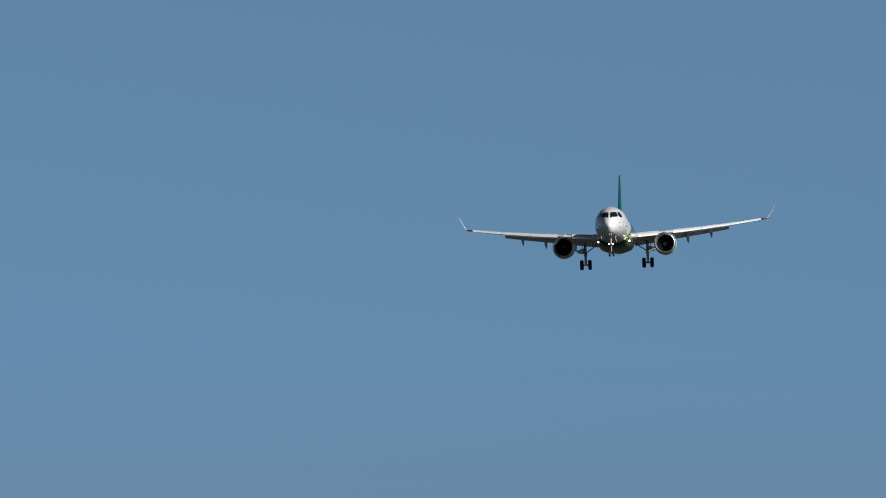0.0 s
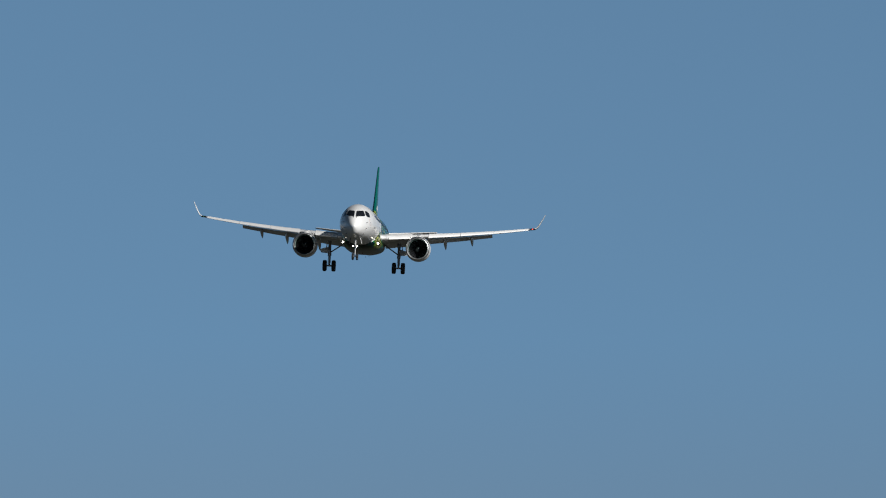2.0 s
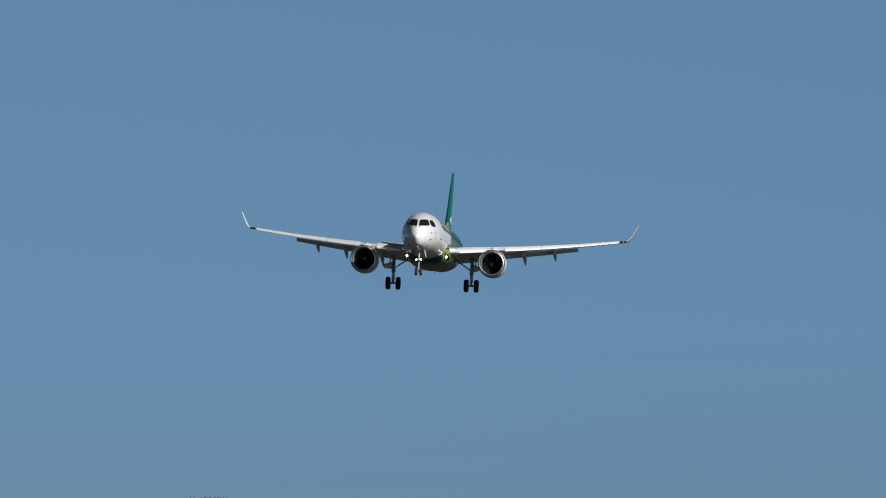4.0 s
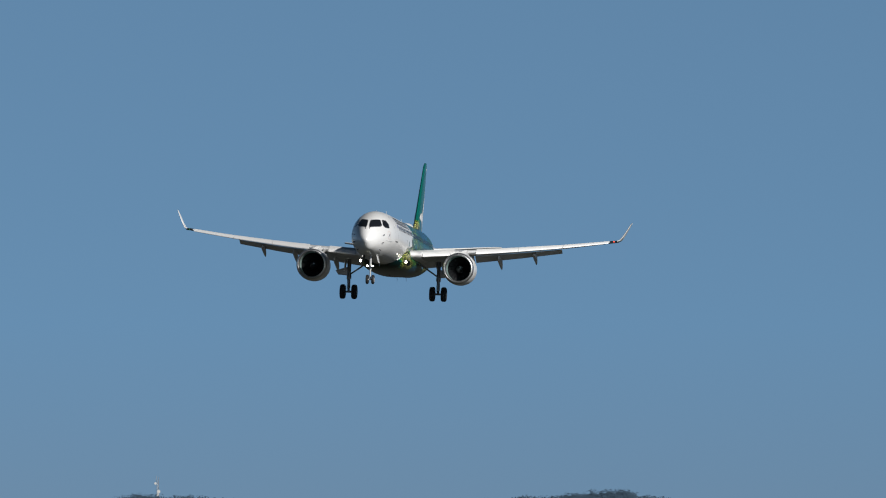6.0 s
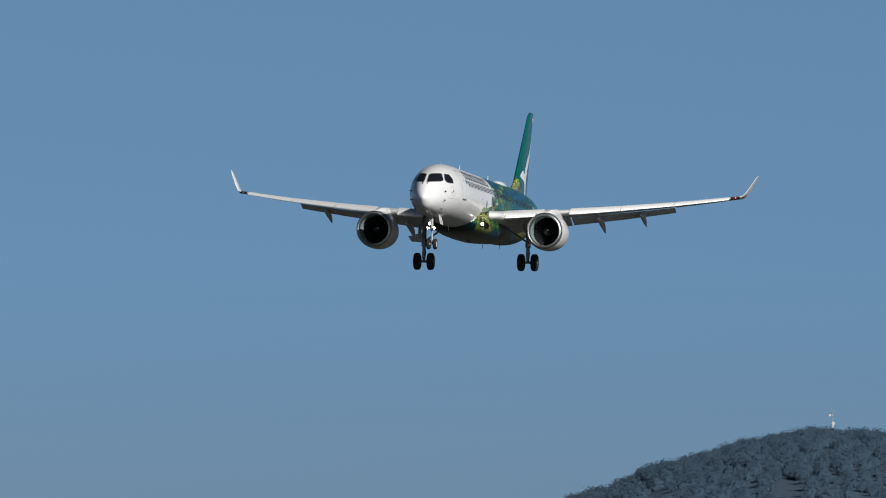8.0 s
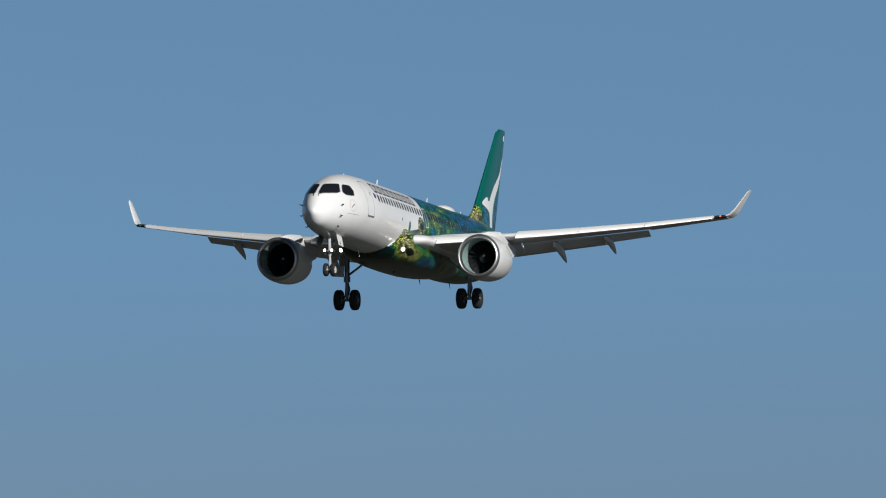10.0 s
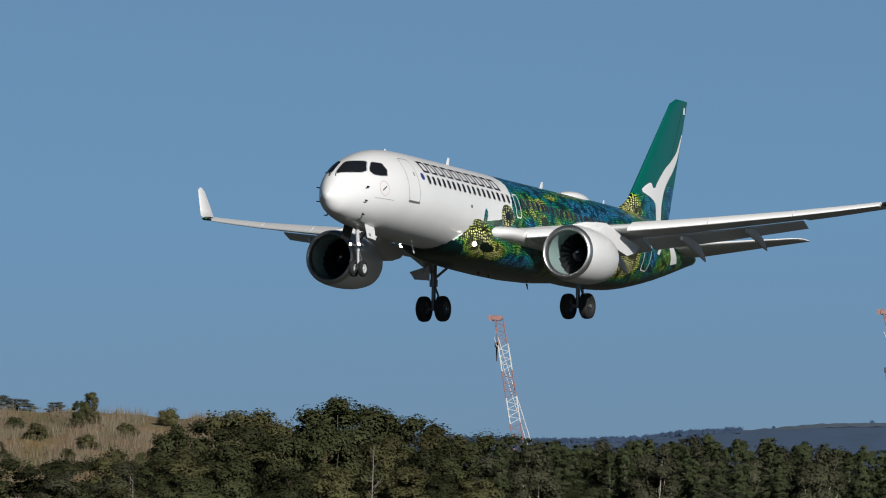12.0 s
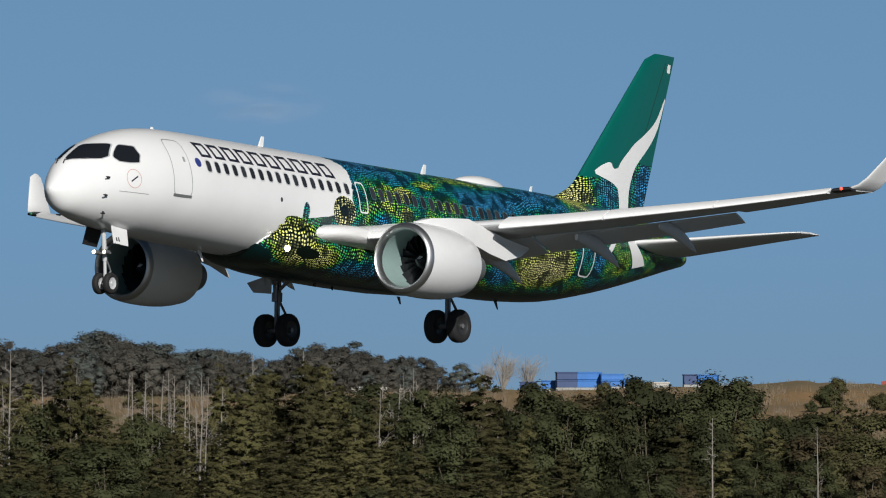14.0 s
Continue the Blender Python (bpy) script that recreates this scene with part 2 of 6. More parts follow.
def livery(name, fin=False):
    """White or green paint with fields of painted dots in yellow, green, teal and blue."""
    m = bpy.data.materials.new(name)
    m.use_nodes = True
    nt = m.node_tree
    b = nt.nodes["Principled BSDF"]
    b.inputs["Roughness"].default_value, b.inputs["Coat Weight"].default_value, b.inputs["Coat Roughness"].default_value = 0.34, 0.3, 0.1
    co = nt.nodes.new("ShaderNodeTexCoord")
    sep = nt.nodes.new("ShaderNodeSeparateXYZ")
    nt.links.new(co.outputs["Object"], sep.inputs[0])
    x, y, z = sep.outputs
    ay = math_node(nt, "ABSOLUTE", y)
    v = z if fin else math_node(nt, "MULTIPLY", math_node(nt, "ARCTAN2", ay, math_node(nt, "SUBTRACT", z, 0.12)), -1.85)
    flat = nt.nodes.new("ShaderNodeCombineXYZ")
    nt.links.new(x, flat.inputs[0])
    nt.links.new(v, flat.inputs[1])
    warp = nt.nodes.new("ShaderNodeTexNoise")
    warp.inputs["Scale"].default_value = 0.38
    nt.links.new(flat.outputs[0], warp.inputs["Vector"])
    bent = nt.nodes.new("ShaderNodeVectorMath")
    bent.operation = "MULTIPLY_ADD"
    bent.inputs[1].default_value = (1.3, 1.3, 0)
    nt.links.new(warp.outputs["Color"], bent.inputs[0])
    nt.links.new(flat.outputs[0], bent.inputs[2])
    squash = nt.nodes.new("ShaderNodeVectorMath")
    squash.operation = "MULTIPLY"
    squash.inputs[1].default_value = (8.4, 12.4, 1)
    nt.links.new(bent.outputs[0], squash.inputs[0])
    dots = nt.nodes.new("ShaderNodeTexVoronoi")
    dots.voronoi_dimensions = "2D"
    dots.inputs["Scale"].default_value, dots.inputs["Randomness"].default_value = 1.0, 0.38
    nt.links.new(squash.outputs[0], dots.inputs["Vector"])
    edge_of_dot = nt.nodes.new("ShaderNodeMapRange")
    edge_of_dot.inputs["From Min"].default_value, edge_of_dot.inputs["From Max"].default_value = 0.345, 0.235
    nt.links.new(dots.outputs["Distance"], edge_of_dot.inputs["Value"])
    # here and there the dots thin out to the dark ground
    thin = nt.nodes.new("ShaderNodeMapRange")
    thin.inputs["From Min"].default_value, thin.inputs["From Max"].default_value = 0.42, 0.50
    nt.links.new(noise_node(nt, flat.outputs[0], 2.0, 3), thin.inputs["Value"])
    dot = math_node(nt, "MULTIPLY", edge_of_dot.outputs[0], math_node(nt, "MULTIPLY_ADD", thin.outputs[0], 0.88, 0.12))
    # the field's colour: broad bands, with yellow and blue places of their own
    field = noise_node(nt, flat.outputs[0], 0.5, 3)

    def place(px, pv, rx, rv, gain):
        dx = math_node(nt, "MULTIPLY", math_node(nt, "SUBTRACT", x, px), 1 / rx)
        dv = math_node(nt, "MULTIPLY", math_node(nt, "SUBTRACT", v, pv), 1 / rv)
        d = math_node(nt, "ADD", math_node(nt, "MULTIPLY", dx, dx), math_node(nt, "MULTIPLY", dv, dv))
        return math_node(nt, "MULTIPLY", math_node(nt, "MAXIMUM", math_node(nt, "SUBTRACT", 1.0, d), 0.0), gain)

    spots = [(-31.0, 2.3, 1.3, 0.8, 0.5), (-35.6, 2.8, 0.6, 1.1, -0.5)] if fin else [
        (-11.7, -3.9, 1.4, 0.85, 0.5), (-13.4, -4.3, 1.0, 0.45, 0.42), (-18.35, -1.95, 0.75, 0.38, 0.42), (-18.3, -2.65, 0.45, 0.3, 0.38), (-19.9, -1.4, 0.9, 0.28, 0.28), (-27.0, -3.8, 2.1, 0.9, 0.55), (-28.3, -3.4, 0.8, 0.75, 0.3), (-30.2, -0.4, 1.3, 0.9, 0.42),
        (-15.6, -4.5, 1.7, 0.4, -0.38), (-23.5, -1.6, 3.2, 0.75, -0.42), (-17.0, -2.95, 0.8, 0.3, -0.3), (-27.4, -2.95, 0.5, 0.2, -0.6), (-24.7, -4.2, 1.1, 0.55, -0.32), (-27.0, -1.1, 2.2, 0.7, -0.36), (-30.6, -3.3, 0.4, 0.55, -0.4), (-17.5, -0.9, 2.4, 0.8, -0.25),
        (-16.0, -2.9, 0.9, 0.6, 0.10), (-21.1, -2.1, 1.1, 0.45, 0.14), (-25.7, -3.5, 0.8, 0.4, 0.10), (-32.0, -3.2, 1.3, 0.7, 0.06)]
    for s in spots:
        field = math_node(nt, "ADD", field, place(*s))
    if not fin:
        # a round flower of cream dots about a dark heart
        flower = place(-14.56, -2.87, 0.66, 0.52, 1.0)
        in_flower = math_node(nt, "GREATER_THAN", flower, 0.02)
        heart = math_node(nt, "MAXIMUM", math_node(nt, "GREATER_THAN", flower, 0.86), math_node(nt, "GREATER_THAN", math_node(nt, "ADD", place(-12.5, -4.22, 0.62, 0.15, 1.0), place(-10.5, -5.0, 0.8, 0.55, 1.0)), 0.0))
        field = math_node(nt, "ADD", field, in_flower)
        dot = math_node(nt, "MULTIPLY", dot, math_node(nt, "SUBTRACT", 1.0, heart))
        # the belly is dark, with few dots
        keel = nt.nodes.new("ShaderNodeMapRange")
        keel.inputs["From Min"].default_value, keel.inputs["From Max"].default_value, keel.inputs["To Min"].default_value, keel.inputs["To Max"].default_value = -4.75, -4.25, 0.12, 1.0
        nt.links.new(math_node(nt, "ADD", v, math_node(nt, "MULTIPLY", noise_node(nt, flat.outputs[0], 0.9, 2), 0.6)), keel.inputs["Value"])
        dot = math_node(nt, "MULTIPLY", dot, keel.outputs[0])
    hue = nt.nodes.new("ShaderNodeValToRGB")
    stops = [(0.24, (0.06, 0.40, 0.80)), (0.38, (0.015, 0.40, 0.56)), (0.47, (0.015, 0.38, 0.28)), (0.55, (0.05, 0.52, 0.11)), (0.63, (0.40, 0.74, 0.08)), (0.73, (0.86, 0.95, 0.17)), (1.0, (0.92, 0.90, 0.40))]
    while len(hue.color_ramp.elements) < len(stops):
        hue.color_ramp.elements.new(0.5)
    for el, (at, c) in zip(hue.color_ramp.elements, stops):
        el.position, el.color = at, (*c, 1)
    sepc = nt.nodes.new("ShaderNodeSeparateColor")
    nt.links.new(dots.outputs["Color"], sepc.inputs[0])
    nt.links.new(math_node(nt, "ADD", field, math_node(nt, "MULTIPLY", math_node(nt, "SUBTRACT", sepc.outputs[1], 0.5), 0.16)), hue.inputs[0])
    ground = nt.nodes.new("ShaderNodeValToRGB")
    stops = [(0.3, (0.0008, 0.013, 0.026)), (0.5, (0.0008, 0.014, 0.012)), (0.62, (0.001, 0.005, 0.003))]
    ground.color_ramp.elements.new(0.5)
    for el, (at, c) in zip(ground.color_ramp.elements, stops):
        el.position, el.color = at, (*c, 1)
    nt.links.new(field, ground.inputs[0])
    tone = nt.nodes.new("ShaderNodeVectorMath")
    tone.operation = "SCALE"
    nt.links.new(hue.outputs[0], tone.inputs[0])
    nt.links.new(math_node(nt, "MULTIPLY_ADD", sepc.outputs[0], 0.6, 0.75), tone.inputs["Scale"])
    art = nt.nodes.new("ShaderNodeMix")
    art.data_type = "RGBA"
    nt.links.new(dot, art.inputs[0])
    nt.links.new(ground.outputs[0], art.inputs[6])
    nt.links.new(tone.outputs[0], art.inputs[7])
    # where the painted fields begin
    ragged = math_node(nt, "MULTIPLY", math_node(nt, "SUBTRACT", noise_node(nt, flat.outputs[0], 3.2, 2), 0.5), 0.55)
    if not fin:
        # a spiky plume and a hump rise over the field's front edge
        rise = math_node(nt, "ADD", place(-12.33, -3.14, 0.22, 0.40, 1.0), place(-11.7, -3.50, 0.60, 0.24, 1.0))
        tongue = math_node(nt, "GREATER_THAN", math_node(nt, "ADD", rise, math_node(nt, "MULTIPLY", ragged, 1.2)), 0.22)
    if fin:
        edge = math_node(nt, "ADD", math_node(nt, "MULTIPLY", math_node(nt, "GREATER_THAN", math_node(nt, "MULTIPLY", x, -1.0), 34.7), 0.75), 2.95)
        mask = math_node(nt, "GREATER_THAN", math_node(nt, "ADD", edge, math_node(nt, "MULTIPLY", ragged, 0.5)), z)
    else:
        curve = nt.nodes.new("ShaderNodeValToRGB")
        marks = [(-2.0, -10.0), (-1.6, -10.1), (-1.3, -10.35), (-0.62, -11.05), (-0.36, -11.45), (-0.24, -12.6), (-0.10, -13.7), (0.05, -14.3), (0.22, -15.0), (0.74, -15.2), (1.25, -15.3), (1.6, -15.5), (2.05, -15.2)]
        while len(curve.color_ramp.elements) < len(marks):
            curve.color_ramp.elements.new(0.5)
        for el, (mz, mx) in zip(curve.color_ramp.elements, marks):
            g = (mx + 20) / 12
            el.position, el.color = (mz + 2) / 4.2, (g, g, g, 1)
        nt.links.new(math_node(nt, "MULTIPLY", math_node(nt, "ADD", z, 2.0), 1 / 4.2), curve.inputs[0])
        xb = math_node(nt, "MULTIPLY_ADD", curve.outputs[0], 12.0, -20.0)
        mask = math_node(nt, "MAXIMUM", math_node(nt, "GREATER_THAN", math_node(nt, "ADD", xb, ragged), x), math_node(nt, "MAXIMUM", in_flower, tongue))
    plain = nt.nodes.new("ShaderNodeMix")
    plain.data_type = "RGBA"
    nt.links.new(mask, plain.inputs[0])
    dust = nt.nodes.new("ShaderNodeVectorMath")
    dust.operation = "SCALE"
    dust.inputs[0].default_value = (0.0, 0.105, 0.085) if fin else PAINT_WHITE
    nt.links.new(math_node(nt, "MULTIPLY_ADD", noise_node(nt, co.outputs["Object"], 0.8, 5), 0.12, 0.94), dust.inputs["Scale"])
    nt.links.new(dust.outputs[0], plain.inputs[6])
    nt.links.new(art.outputs[2], plain.inputs[7])
    nt.links.new(plain.outputs[2], b.inputs["Base Color"])
    return m


hull_paint = livery("fuselage_livery")
fin_paint = livery("fin_livery", True)


def wing_at(y):
    """Leading edge x, chord, height and twist of the wing at a half-span y."""
    x = -22.3 + 0.52 * (16.39 - y)
    back = np.interp(y, [0, 1.8, 6.0, 16.4], [-20.7, -20.7, -20.65, -23.85])
    z = np.interp(y, [0, 1.5, 5.5, 8.2, 9.84, 13.1, 16.4], [-0.80, -0.66, -0.24, 0.04, 0.25, 0.68, 1.22])
    return x, x - back, float(z), float(np.interp(y, [0, 6, 16.4], [3.5, 1.5, -0.5]))


# ---- aircraft ----
aircraft = tagged(new("airliner"), "twin-engined airliner landing with wheels down, white nose and painted green-blue rear", "aircraft")


def build_fuselage():
    xs = [-0.26, -0.27, -0.285, -0.31, -0.35, -0.4, -0.48, -0.58, -0.7, -0.84, -1.05, -1.3, -1.6, -1.9, -2.2, -2.6, -3, -3.5, -4.1, -4.8, -5.5, -6.2, -7] + [-7 - 1.5 * k for k in range(1, 13)] + [
        -26, -27, -28, -29, -30, -31, -32, -33, -34, -35, -35.8, -36.5, -37.2, -37.7, -38.0, -38.2, -38.3]
    rings = []
    for x in xs:
        zw, top, low, ry = hull(x)
        ring = []
        for k in range(64):
            a = k * 2 * math.pi / 64
            s = math.sin(a)
            ring.append((x, ry * math.cos(a), zw + s * ((top - zw) if s > 0 else (zw - low))))
        rings.append(ring)
    return part("fuselage", skin(bmesh.new(), rings), hull_paint, aircraft, "white fuselage with dotted green, blue and yellow artwork aft")


fuselage = build_fuselage()


def side_patch(name, outline, mat, parent, lift, label="", side=1, rows=4):
    """A panel on the fuselage's side: outline is a function (u, v in 0..1) to (x, z)."""
    bm = bmesh.new()
    grid = [[bm.verts.new(on_side(*outline(i / rows, j / rows), side, lift)) for j in range(rows + 1)] for i in range(rows + 1)]
    for i in range(rows):
        for j in range(rows):
            bm.faces.new((grid[i][j], grid[i + 1][j], grid[i + 1][j + 1], grid[i][j + 1]))
    rim = [g for g in bm.edges if g.is_boundary]
    out = bmesh.ops.extrude_edge_only(bm, edges=rim)
    for vert in [g for g in out["geom"] if isinstance(g, bmesh.types.BMVert)]:
        vert.co.y -= side * (lift + 0.01)
    return part(name, bm, mat, parent, label)


def oval(cx, cz, w, h, power=4.0):
    """An upright rounded outline: the unit square pressed into a superellipse."""
    def outline(u, v):
        a, b = 2 * u - 1, 2 * v - 1
        m = max(abs(a), abs(b), 1e-9)
        n = max((abs(a) ** power + abs(b) ** power) ** (1 / power), 1e-9)
        return cx + a * m / n * w / 2, cz + b * m / n * h / 2
    return outline


def loop_frame(name, outline, mat, parent, width, lift, label="", side=1, n=36):
    """A narrow band on the fuselage's side along a closed outline (angle to x, z)."""
    bm = bmesh.new()
    ring = []
    for k in range(n):
        a = k * 2 * math.pi / n
        (x0, z0), (x1, z1) = outline(a, 0), outline(a, width)
        ring.append((bm.verts.new(on_side(x0, z0, side, lift)), bm.verts.new(on_side(x1, z1, side, lift))))
    for k in range(n):
        (a, b), (c, d) = ring[k], ring[(k + 1) % n]
        bm.faces.new((a, c, d, b))
    return part(name, bm, mat, parent, label)


def rounded(cx, cz, w, h, power=7.0):
    def outline(a, inset):
        c, s = math.cos(a), math.sin(a)
        n = (abs(c) ** power + abs(s) ** power) ** (1 / power)
        return cx + c / n * (w / 2 - inset), cz + s / n * (h / 2 - inset)
    return outline


def name_block(x, w, low, high, stroke, side):
    """A dark hollow block, leaning forward, painted on the fuselage's side."""
    bm = bmesh.new()
    put = lambda u, v: bm.verts.new(on_side(x - u + 0.10 * (v - low) / (high - low), v, side, 0.007))
    n = 8
    for u0, u1, v0, v1 in ((0, stroke * 1.5, low, high), (w - stroke * 1.5, w, low, high), (stroke * 1.5, w - stroke * 1.5, low, low + stroke), (stroke * 1.5, w - stroke * 1.5, high - stroke, high)):
        rows = [(put(u0, v0 + (v1 - v0) * k / n), put(u1, v0 + (v1 - v0) * k / n)) for k in range(n + 1)]
        for a, b in zip(rows, rows[1:]):
            bm.faces.new((a[0], a[1], b[1], b[0]))
    part("name_block", bm, dark_ink, fuselage)


def fuselage_details():
    for side in (1, -1):
        first = [-6.82 - 0.502 * k for k in range(17)]
        for x in first + [-16.4 - 0.502 * k for k in range(26)]:
            side_patch("cabin_window", oval(x, 0.92 - 0.012 * max(0, -15 - x), 0.24, 0.36), cabin_glass, fuselage, 0.010, side=side, rows=3)
            loop_frame("window_frame", rounded(x, 0.92 - 0.012 * max(0, -15 - x), 0.31, 0.44, 4.0), window_rim if x > -15.3 else dark_rim, fuselage, 0.05, 0.006, side=side, n=20)
        # doors: a seam, a sill and a handle
        for x, z, w, h, name in ((-5.35, 0.72, 0.95, 1.9, "entry_door"), (-15.7, 0.70, 0.52, 1.05, "overwing_exit"), (-29.7, 0.1, 0.9, 1.65, "rear_door")):
            mat = seam if x > -10 else emblem_white
            door = loop_frame(name, rounded(x, z, w, h), mat, fuselage, 0.028 if x > -10 else 0.05, 0.006, "door outlined by its seam", side)
            if x > -10:
                side_patch("door_sill", lambda u, v, x=x: (x - 0.46 + 0.92 * u, -0.22 + 0.09 * v), gear_metal, door, 0.012, side=side)
                side_patch("door_handle", lambda u, v, x=x: (x - 0.28 + 0.10 * u, 0.95 + 0.16 * v), seam, door, 0.012, side=side)
        # a plain hollow block for each sign of the name along the cabin roof
        for k in range(10):
            name_block(-6.62 - 0.80 * k, 0.60, 1.22, 1.70, 0.085, side)
        side_patch("round_badge", oval(-6.3, 1.0, 0.3, 0.3, 2.0), material("badge_blue", (0.03, 0.05, 0.22), 0.4), fuselage, 0.006, side=side)
        loop_frame("nose_ring", rounded(-3.04, 0.18, 0.62, 0.62, 2.0), material("ring_red", (0.6, 0.35, 0.3), 0.5), fuselage, 0.02, 0.006, side=side)
        side_patch("nose_mark", lambda u, v: (-2.92 - 0.28 * u, 0.06 + 0.18 * u + 0.05 * v), dark_ink, fuselage, 0.007, side=side)
        side_patch("nose_line", lambda u, v: (-2.45 - 1.25 * u, -0.28 + 0.02 * v), seam, fuselage, 0.006, side=side)
        for x, z in ((-1.98, 0.12), (-1.92, -0.43), (-2.15, -0.95)):
            bm = bmesh.new()
            tube(bm, on_side(x, z, side), on_side(x, z, side, 0.10), 0.03)
            tube(bm, on_side(x, z, side, 0.10), on_side(x, z, side, 0.10) + Vector((0.2, 0, 0)), 0.022)
            part("air_probe", bm, dark_metal, fuselage)
        for shape in (((-31.62, 0.86), (-31.95, 0.86), (-31.2, 0.12), (-30.95, 0.16)), ((-32.5, 0.95), (-33.0, 0.95), (-34.15, 0.05), (-33.2, -0.12))):
            side_patch("emblem_foot", lambda u, v, s=shape: tuple((s[0][i] * (1 - u) + s[1][i] * u) * (1 - v) + (s[3][i] * (1 - u) + s[2][i] * u) * v for i in (0, 1)), emblem_white, fuselage, 0.01, side=side)
        side_patch("service_port", oval(-10.85, 0.2, 0.12, 0.16, 2.0), dark_metal, fuselage, 0.006, side=side)
    # cockpit panes, given by y and z of their corners
    panes = [[(0.08, 0.62), (0.08, 1.20), (0.69, 1.29), (0.90, 0.84), (0.82, 0.73)], [(0.96, 0.84), (0.80, 1.27), (1.03, 1.26), (1.24, 0.99), (1.33, 0.73), (1.25, 0.69), (1.10, 0.70)]]
    for side in (1, -1):
        for pane in panes:
            bm = bmesh.new()
            n = 8
            loop = []
            for i, (y0, z0) in enumerate(pane):
                y1, z1 = pane[(i + 1) % len(pane)]
                for k in range(n):
                    loop.append((y0 + (y1 - y0) * k / n, z0 + (z1 - z0) * k / n))
            # rounded corners
            for _ in range(2):
                loop = [((a[0] + 2 * b[0] + c[0]) / 4, (a[1] + 2 * b[1] + c[1]) / 4) for a, b, c in zip(loop[-1:] + loop[:-1], loop, loop[1:] + loop[:1])]
            cy, cz = sum(q[0] for q in loop) / len(loop), sum(q[1] for q in loop) / len(loop)
            rings = [[bm.verts.new(on_nose(side * (cy + (y - cy) * f), cz + (z - cz) * f, 0.012)) for y, z in loop] for f in (1.0, 0.75, 0.5, 0.25)]
            for r0, r1 in zip(rings, rings[1:]):
                for i in range(len(loop)):
                    j = (i + 1) % len(loop)
                    bm.faces.new((r0[i], r0[j], r1[j], r1[i]))
            bm.faces.new(rings[-1])
            part("cockpit_pane", bm, dark_glass, fuselage, "dark cockpit glass")
            bm = bmesh.new()
            inner = [bm.verts.new(on_nose(side * y, z, 0.014)) for y, z in loop]
            outer = [bm.verts.new(on_nose(side * (cy + (y - cy) * 1.07), cz + (z - cz) * 1.09, 0.006)) for y, z in loop]
            for i in range(len(loop)):
                j = (i + 1) % len(loop)
                bm.faces.new((inner[i], inner[j], outer[j], outer[i]))
            part("pane_frame", bm, under_grey, fuselage)
        bm = bmesh.new()
        tube(bm, on_nose(side * 0.12, 0.60, 0.03), on_nose(side * 0.62, 0.70, 0.04), 0.016)
        tube(bm, on_nose(side * 0.12, 0.60, 0.03), on_nose(side * 0.14, 0.50, 0.02), 0.02)
        part("wiper", bm, dark_metal, fuselage)
    # blade aerials, the roof dome and the lights
    for x, h, c in ((-12.0, 0.36, 0.34), (-21.7, 0.34, 0.34), (-28.4, 0.2, 0.22), (-5.8, 0.08, 0.25)):
        top = hull(x)[1]
        bm = bmesh.new()
        skin(bm, [wing_ring(airfoil(5, thick=0.14), (x, 0, top - 0.03), c, lean=90), wing_ring(airfoil(5, thick=0.14), (x - h * 0.55, 0, top + h), c * 0.55, lean=90)])
        part("blade_aerial", bm, white, fuselage)
    for x, h in ((-8.7, 0.34), (-16.5, 0.12), (-20.5, 0.22), (-26.4, 0.26)):
        low = hull(x)[2] - (0.33 if -22 < x < -12 else 0)
        bm = bmesh.new()
        skin(bm, [wing_ring(airfoil(5, thick=0.12), (x, 0, low + 0.03), 0.22, lean=90), wing_ring(airfoil(5, thick=0.12), (x - h * 0.9, 0, low - h), 0.09, lean=90)])
        part("belly_aerial", bm, white if x > -10 else dark_metal, fuselage)
    rings = []
    for k in range(11):
        s = k / 10
        w = math.sin(math.pi * min(1, s * 1.0)) ** 0.55
        rings.append([(-23.7 - 3.1 * s, 0.55 * w * math.cos(a * math.pi / 8) + 0.001, 1.98 + (0.36 * w + 0.003) * math.sin(a * math.pi / 8)) for a in range(16)])
    part("roof_dome", skin(bmesh.new(), rings), white, fuselage, "white teardrop aerial dome")
    bm = bmesh.new()
    bmesh.ops.create_uvsphere(bm, u_segments=12, v_segments=8, radius=0.06, matrix=Matrix.Translation((-15.6, 0, -2.16)))
    part("belly_beacon", bm, lamp_amber, fuselage, "small red anti-collision beacon")
    # belly fairing
    rings = []
    for x, up, down, w in ((-10.15, -0.9, -1.2, 0.9), (-10.6, -0.55, -1.72, 1.42), (-11.4, -0.2, -1.93, 1.74), (-12.6, 0.05, -2.06, 1.90), (-14.5, 0.15, -2.13, 1.98), (-17.0, 0.15, -2.15, 2.0),
                           (-19.5, 0.05, -2.12, 1.97), (-21.5, -0.25, -2.02, 1.85), (-23.0, -0.7, -1.88, 1.5), (-24.0, -1.1, -1.74, 0.9)):
        zc = (up + down) / 2
        ring = []
        for k in range(40):
            a = k * 2 * math.pi / 40
            c, s = math.cos(a), math.sin(a)
            f = (abs(c) ** 2.5 + abs(s) ** 2.5) ** (-1 / 2.5)
            ring.append((x, w * c * f, zc + (up - down) / 2 * s * f))
        rings.append(ring)
    part("belly_fairing", skin(bmesh.new(), rings), hull_paint, aircraft)
    for side in (1, -1):
        bm = bmesh.new()
        q = Vector((-11.42, side * 1.70, -1.34))
        bmesh.ops.create_uvsphere(bm, u_segments=14, v_segments=10, radius=0.10, matrix=Matrix.Translation(q))
        part("root_landing_light", bm, lamp_white, aircraft, "lit landing light")


fuselage_details()


